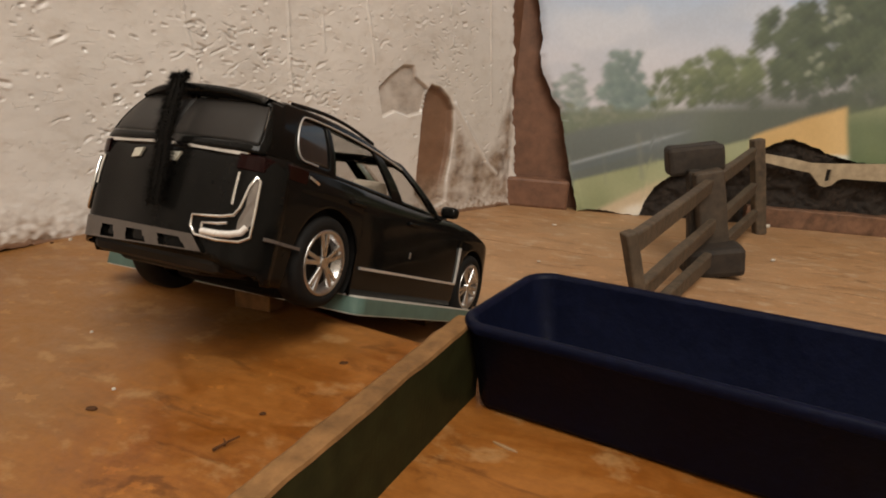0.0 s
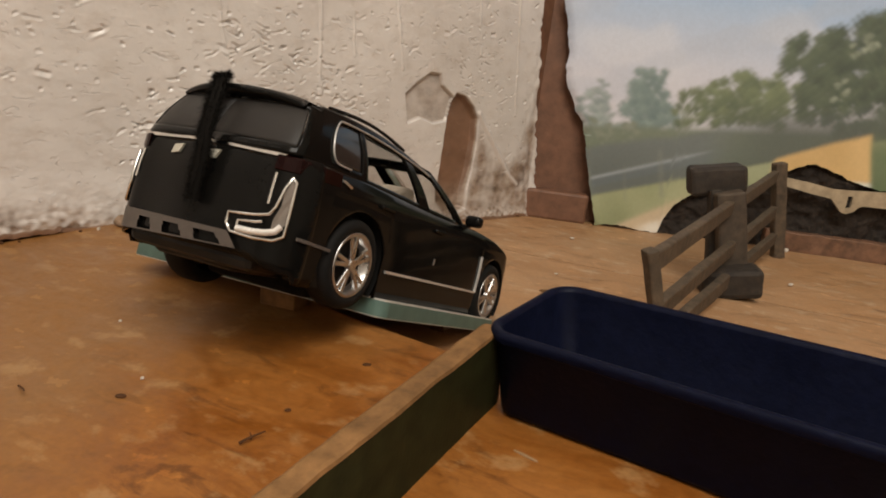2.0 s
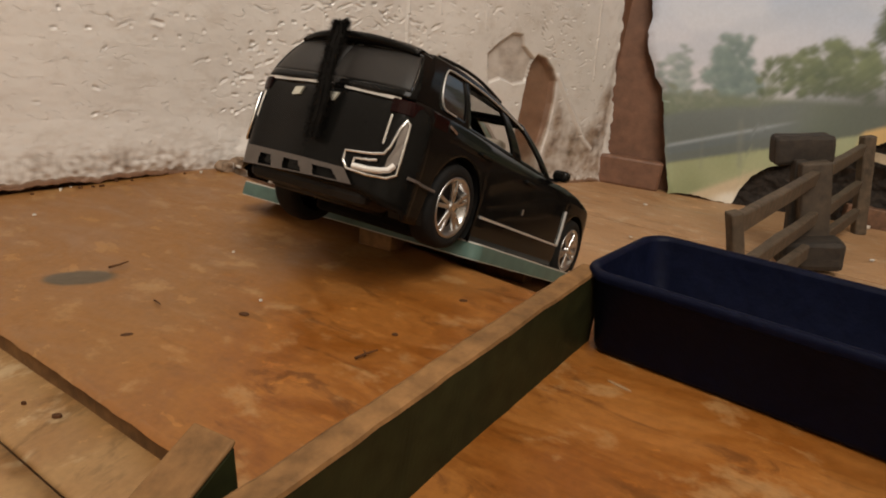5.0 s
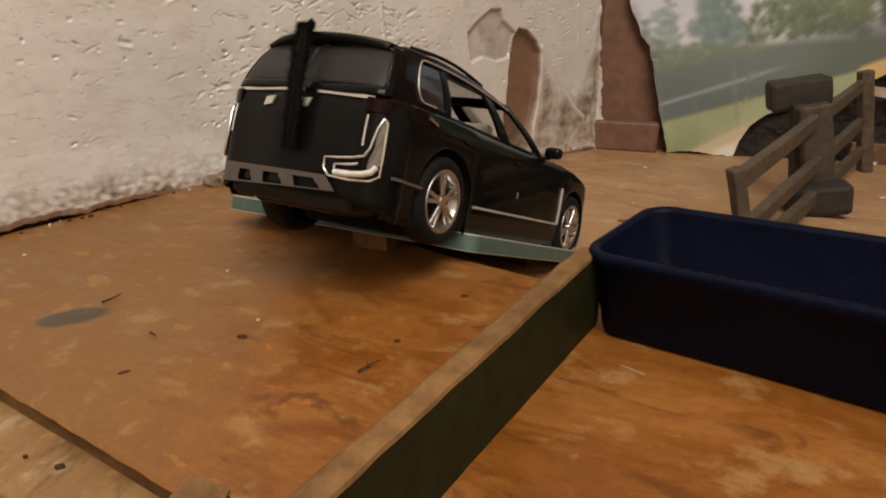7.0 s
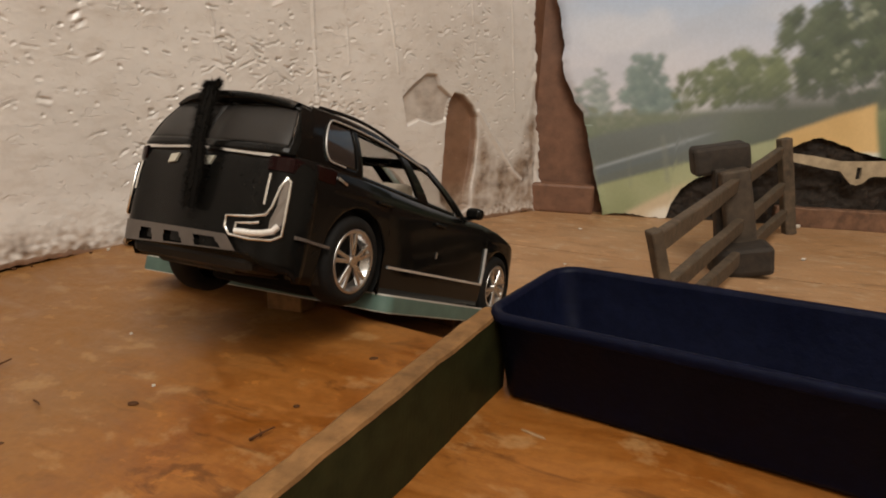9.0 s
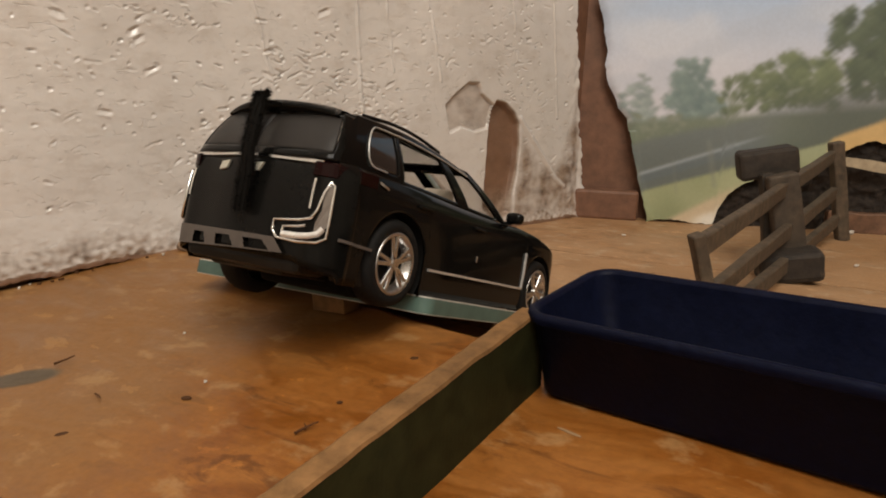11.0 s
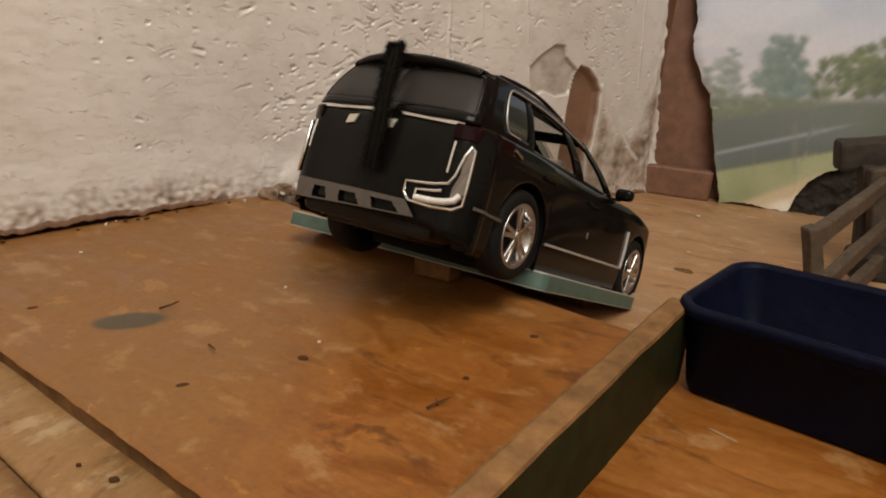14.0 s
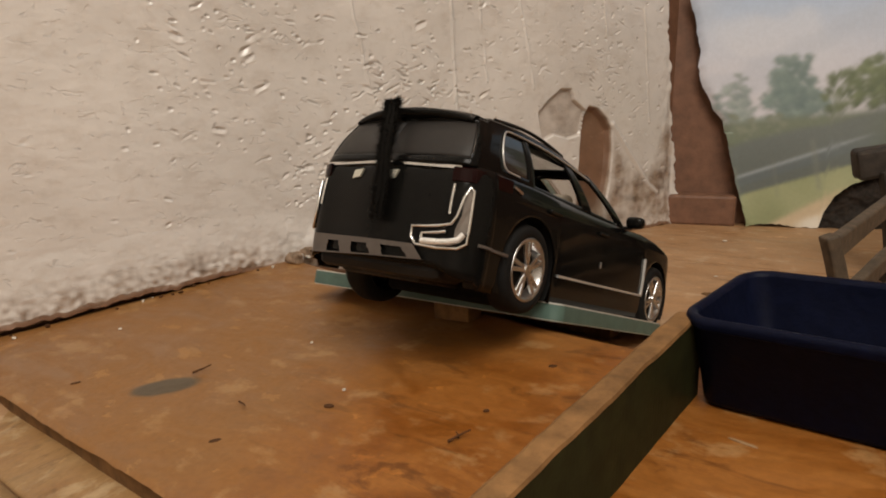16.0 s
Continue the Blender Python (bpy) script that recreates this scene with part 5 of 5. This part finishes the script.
# grey skid plate with dark openings
def skid():
    nx, nz, verts, faces = 96, 13, [], []
    for side in (0, 1):
        for i in range(nx + 1):
            for j in range(nz + 1):
                t = j / nz
                x = -0.0300 + (0.0485 + 0.0045 * t) * i / nx
                z = 0.0016 - (0.0070 - 0.0022 * i / nx) * t
                q = tail_point(x, max(z, -0.0045), 0.0014 - 0.0016 * side)
                verts.append((x, q.y, z))
    n = (nx + 1) * (nz + 1)
    for i in range(nx):
        for j in range(nz):
            a, c, t = i * (nz + 1) + j, -0.0300 + 0.0505 * (i + 0.5) / nx, (j + 0.5) / nz
            if 0.28 < t < 0.90 and any(abs(c - m) < w * (0.75 + 0.35 * t) for m, w in ((-0.0185, 0.0036), (-0.0040, 0.0044), (0.0105, 0.0046))):
                continue
            q = (a, a + 1, a + nz + 2, a + nz + 1)
            faces += [q, tuple(n + k for k in q[::-1])]
            if j in (0, nz - 1):
                e = (a, a + nz + 1) if j == 0 else (a + 1, a + nz + 2)
                faces.append((e[0], e[1], n + e[1], n + e[0]))
    return mesh_of("skid_plate", verts, faces, SKID)


put("skid_plate", skid(), car, "grey plastic skid plate")
for x0, x1 in ((-0.0144, -0.0098), (0.0012, 0.0072)):
    verts = [tail_point(x0, 0.0256, 0.0008), tail_point(x1, 0.0262, 0.0008), tail_point(x1 - 0.0012, 0.0232, 0.0008), tail_point(x0 - 0.0006, 0.0226, 0.0008)]
    verts += [v + Vector((0, 0.0008, 0)) for v in verts]
    put("reflector", mesh_of("reflector", verts, [(0, 1, 2, 3), (7, 6, 5, 4), (0, 4, 5, 1), (1, 5, 6, 2), (2, 6, 7, 3), (3, 7, 4, 0)], REFLECT), car, "pale sticker scrap")
for x, tilt in ((-0.0235, 18), (-0.0212, -14)):
    bm = box(0.0011, 0.0004, 0.0026, turn=pose(0, 0, 0, 0, tilt, 0))
    bmesh.ops.translate(bm, vec=tail_point(x, 0.0316, 0.0006), verts=bm.verts)
    part("badge", bm, SKID, car, "small grey badge bar")

# underbody and inside
part("underbody", join(box(0.038, 0.192, 0.010, (0, 0.060, -0.0058), 0.002), box(0.064, 0.086, 0.008, (0, 0.0640, -0.0066), 0.002), box(0.058, 0.016, 0.008, (0, -0.0310, -0.0055), 0.003)), TRIM_BLACK, car, "black plastic underbody")
# matt black block added to cover the plate edge that lies in shade
part("shade_block", roughen(box(0.046, 0.022, 0.0080, (0.007, -0.0020, -0.0108), 0.002), 0.0004, 150), FUZZ, car)
part("exhaust_pipe", box(0.0034, 0.004, 0.0014, (0.018, -0.018, -0.0085), 0.0005), RIM, car, "dull metal pipe")
part("interior_tub", box(0.062, 0.118, 0.022, (0, 0.026, 0.0130), 0.002), TRIM_BLACK, car)
for x, y in ((0.013, 0.058), (-0.013, 0.058), (0.013, 0.018), (-0.013, 0.018)):
    part("seat", roughen(box(0.017, 0.006, 0.014, (x, y, 0.0315), 0.0025), 0.0003, 120), SEAT, car, "beige seat back")


def lathe(profile, n=40):
    """A ring round the x axis from (x, r) pairs."""
    verts, faces, m = [], [], len(profile)
    for k in range(n):
        a = 2 * math.pi * k / n
        for x, r in profile:
            verts.append((x, r * math.cos(a), r * math.sin(a)))
    for k in range(n):
        for c in range(m - 1):
            faces.append((k * m + c, k * m + c + 1, ((k + 1) % n) * m + c + 1, ((k + 1) % n) * m + c))
    return verts, faces


def spokes():
    bms = []
    for k in range(5):
        for off in (-9, 9):
            a = radians(72 * k + off)
            one = box(0.0014, 0.0017, 0.0084, (0.0045, 0, 0.0063), 0.0004)
            bmesh.ops.transform(one, matrix=Matrix.Rotation(a, 4, "X"), verts=one.verts)
            bms.append(one)
    hub = bmesh.new()
    bmesh.ops.create_cone(hub, cap_ends=True, segments=20, radius1=0.0026, radius2=0.0020, depth=0.0018, matrix=Matrix.Translation((0.0046, 0, 0)) @ Matrix.Rotation(radians(90), 4, "Y"))
    return join(*bms, hub)


TYRE = [(-0.0054, 0.0112), (-0.0056, 0.0138), (-0.0046, 0.0156), (-0.0028, 0.0163), (0.0028, 0.0163), (0.0046, 0.0157), (0.0055, 0.0140), (0.0053, 0.0116), (0.0040, 0.0112)]
LIP = [(0.0040, 0.0113), (0.0054, 0.0117), (0.0056, 0.0110), (0.0050, 0.0100), (0.0010, 0.0094), (0.0006, 0.0)]
tyre_mesh = mesh_of("tyre", *lathe(TYRE), RUBBER, True)
lip_mesh = mesh_of("rim", *lathe(LIP), RIM, True)
bm = spokes()
bmesh.ops.recalc_face_normals(bm, faces=bm.faces[:])
spoke_mesh = bpy.data.meshes.new("spokes")
bm.to_mesh(spoke_mesh)
bm.free()
spoke_mesh.materials.append(RIM)
disc = bmesh.new()
bmesh.ops.create_cone(disc, cap_ends=True, segments=24, radius1=0.0088, radius2=0.0088, depth=0.0006, matrix=Matrix.Translation((0.0016, 0, 0)) @ Matrix.Rotation(radians(90), 4, "Y"))
disc_mesh = bpy.data.meshes.new("brake_disc")
disc.to_mesh(disc_mesh)
disc.free()
disc_mesh.materials.append(TRIM_BLACK)
for side in (1, -1):
    for y, spin in ((0.0, 12), (HUB_F, 40)):
        sag = -0.0050 if side < 0 and y == 0.0 else 0.0
        tyre = put("tyre", tyre_mesh, car, "black rubber tyre", pose(side * 0.0332, y, sag, spin, 0, 0 if side > 0 else 180))
        put("rim", lip_mesh, tyre, "silver rim")
        put("spokes", spoke_mesh, tyre, "silver double spokes")
        put("brake_disc", disc_mesh, tyre)


# ---- black fuzzy strap hanging over the tail of the car ----
def strap():
    path = [(-0.0085, -0.0362, 0.0512), (-0.0083, -0.0375, 0.0522), (-0.0066, -0.0392, 0.0508), (-0.0045, -0.0412, 0.0465), (-0.0026, -0.0435, 0.0400), (-0.0006, -0.0455, 0.0320), (0.0008, -0.0458, 0.0240), (0.0010, -0.0458, 0.0165), (0.0014, -0.0456, 0.0090)]
    width = [0.0012, 0.0026, 0.0048, 0.0056, 0.0054, 0.0052, 0.0058, 0.0062, 0.0044]
    bm = bmesh.new()
    rings = []
    for k in range(60):
        t = k / 59 * (len(path) - 1)
        i = min(int(t), len(path) - 2)
        p = Vector(path[i]).lerp(Vector(path[i + 1]), t - i)
        w = width[i] + (width[i + 1] - width[i]) * (t - i)
        w *= 1 + 0.12 * noise.noise((k * 0.4, 0, 3))
        rings.append([bm.verts.new(p + Vector((w / 2 * math.cos(a), 0.0011 * math.sin(a), 0.0008 * math.sin(a)))) for a in [2 * math.pi * c / 10 for c in range(10)]])
    for a, b in zip(rings, rings[1:]):
        for c in range(10):
            bm.faces.new((a[c], a[(c + 1) % 10], b[(c + 1) % 10], b[c]))
    bm.faces.new(rings[0])
    bm.faces.new(rings[-1])
    for _ in range(7000):
        k = random.randrange(60)
        c = random.randrange(10)
        p = rings[k][c].co
        mid_ = sum((v.co for v in rings[k]), Vector()) / 10
        d = (p - mid_).normalized() + Vector((random.uniform(-0.7, 0.7), random.uniform(-0.7, 0.7), random.uniform(-0.7, 0.7)))
        d = d.normalized() * random.uniform(0.0006, 0.0032)
        e = Vector((random.uniform(-1, 1), random.uniform(-1, 1), random.uniform(-1, 1))) * 0.00009
        bm.faces.new((bm.verts.new(p - e), bm.verts.new(p + e), bm.verts.new(p + d)))
    return bm


tagged(part("fuzzy_strap", strap(), FUZZ, None, m=car_m), "black fuzzy strap hanging over the rear window of the toy car", "strap")
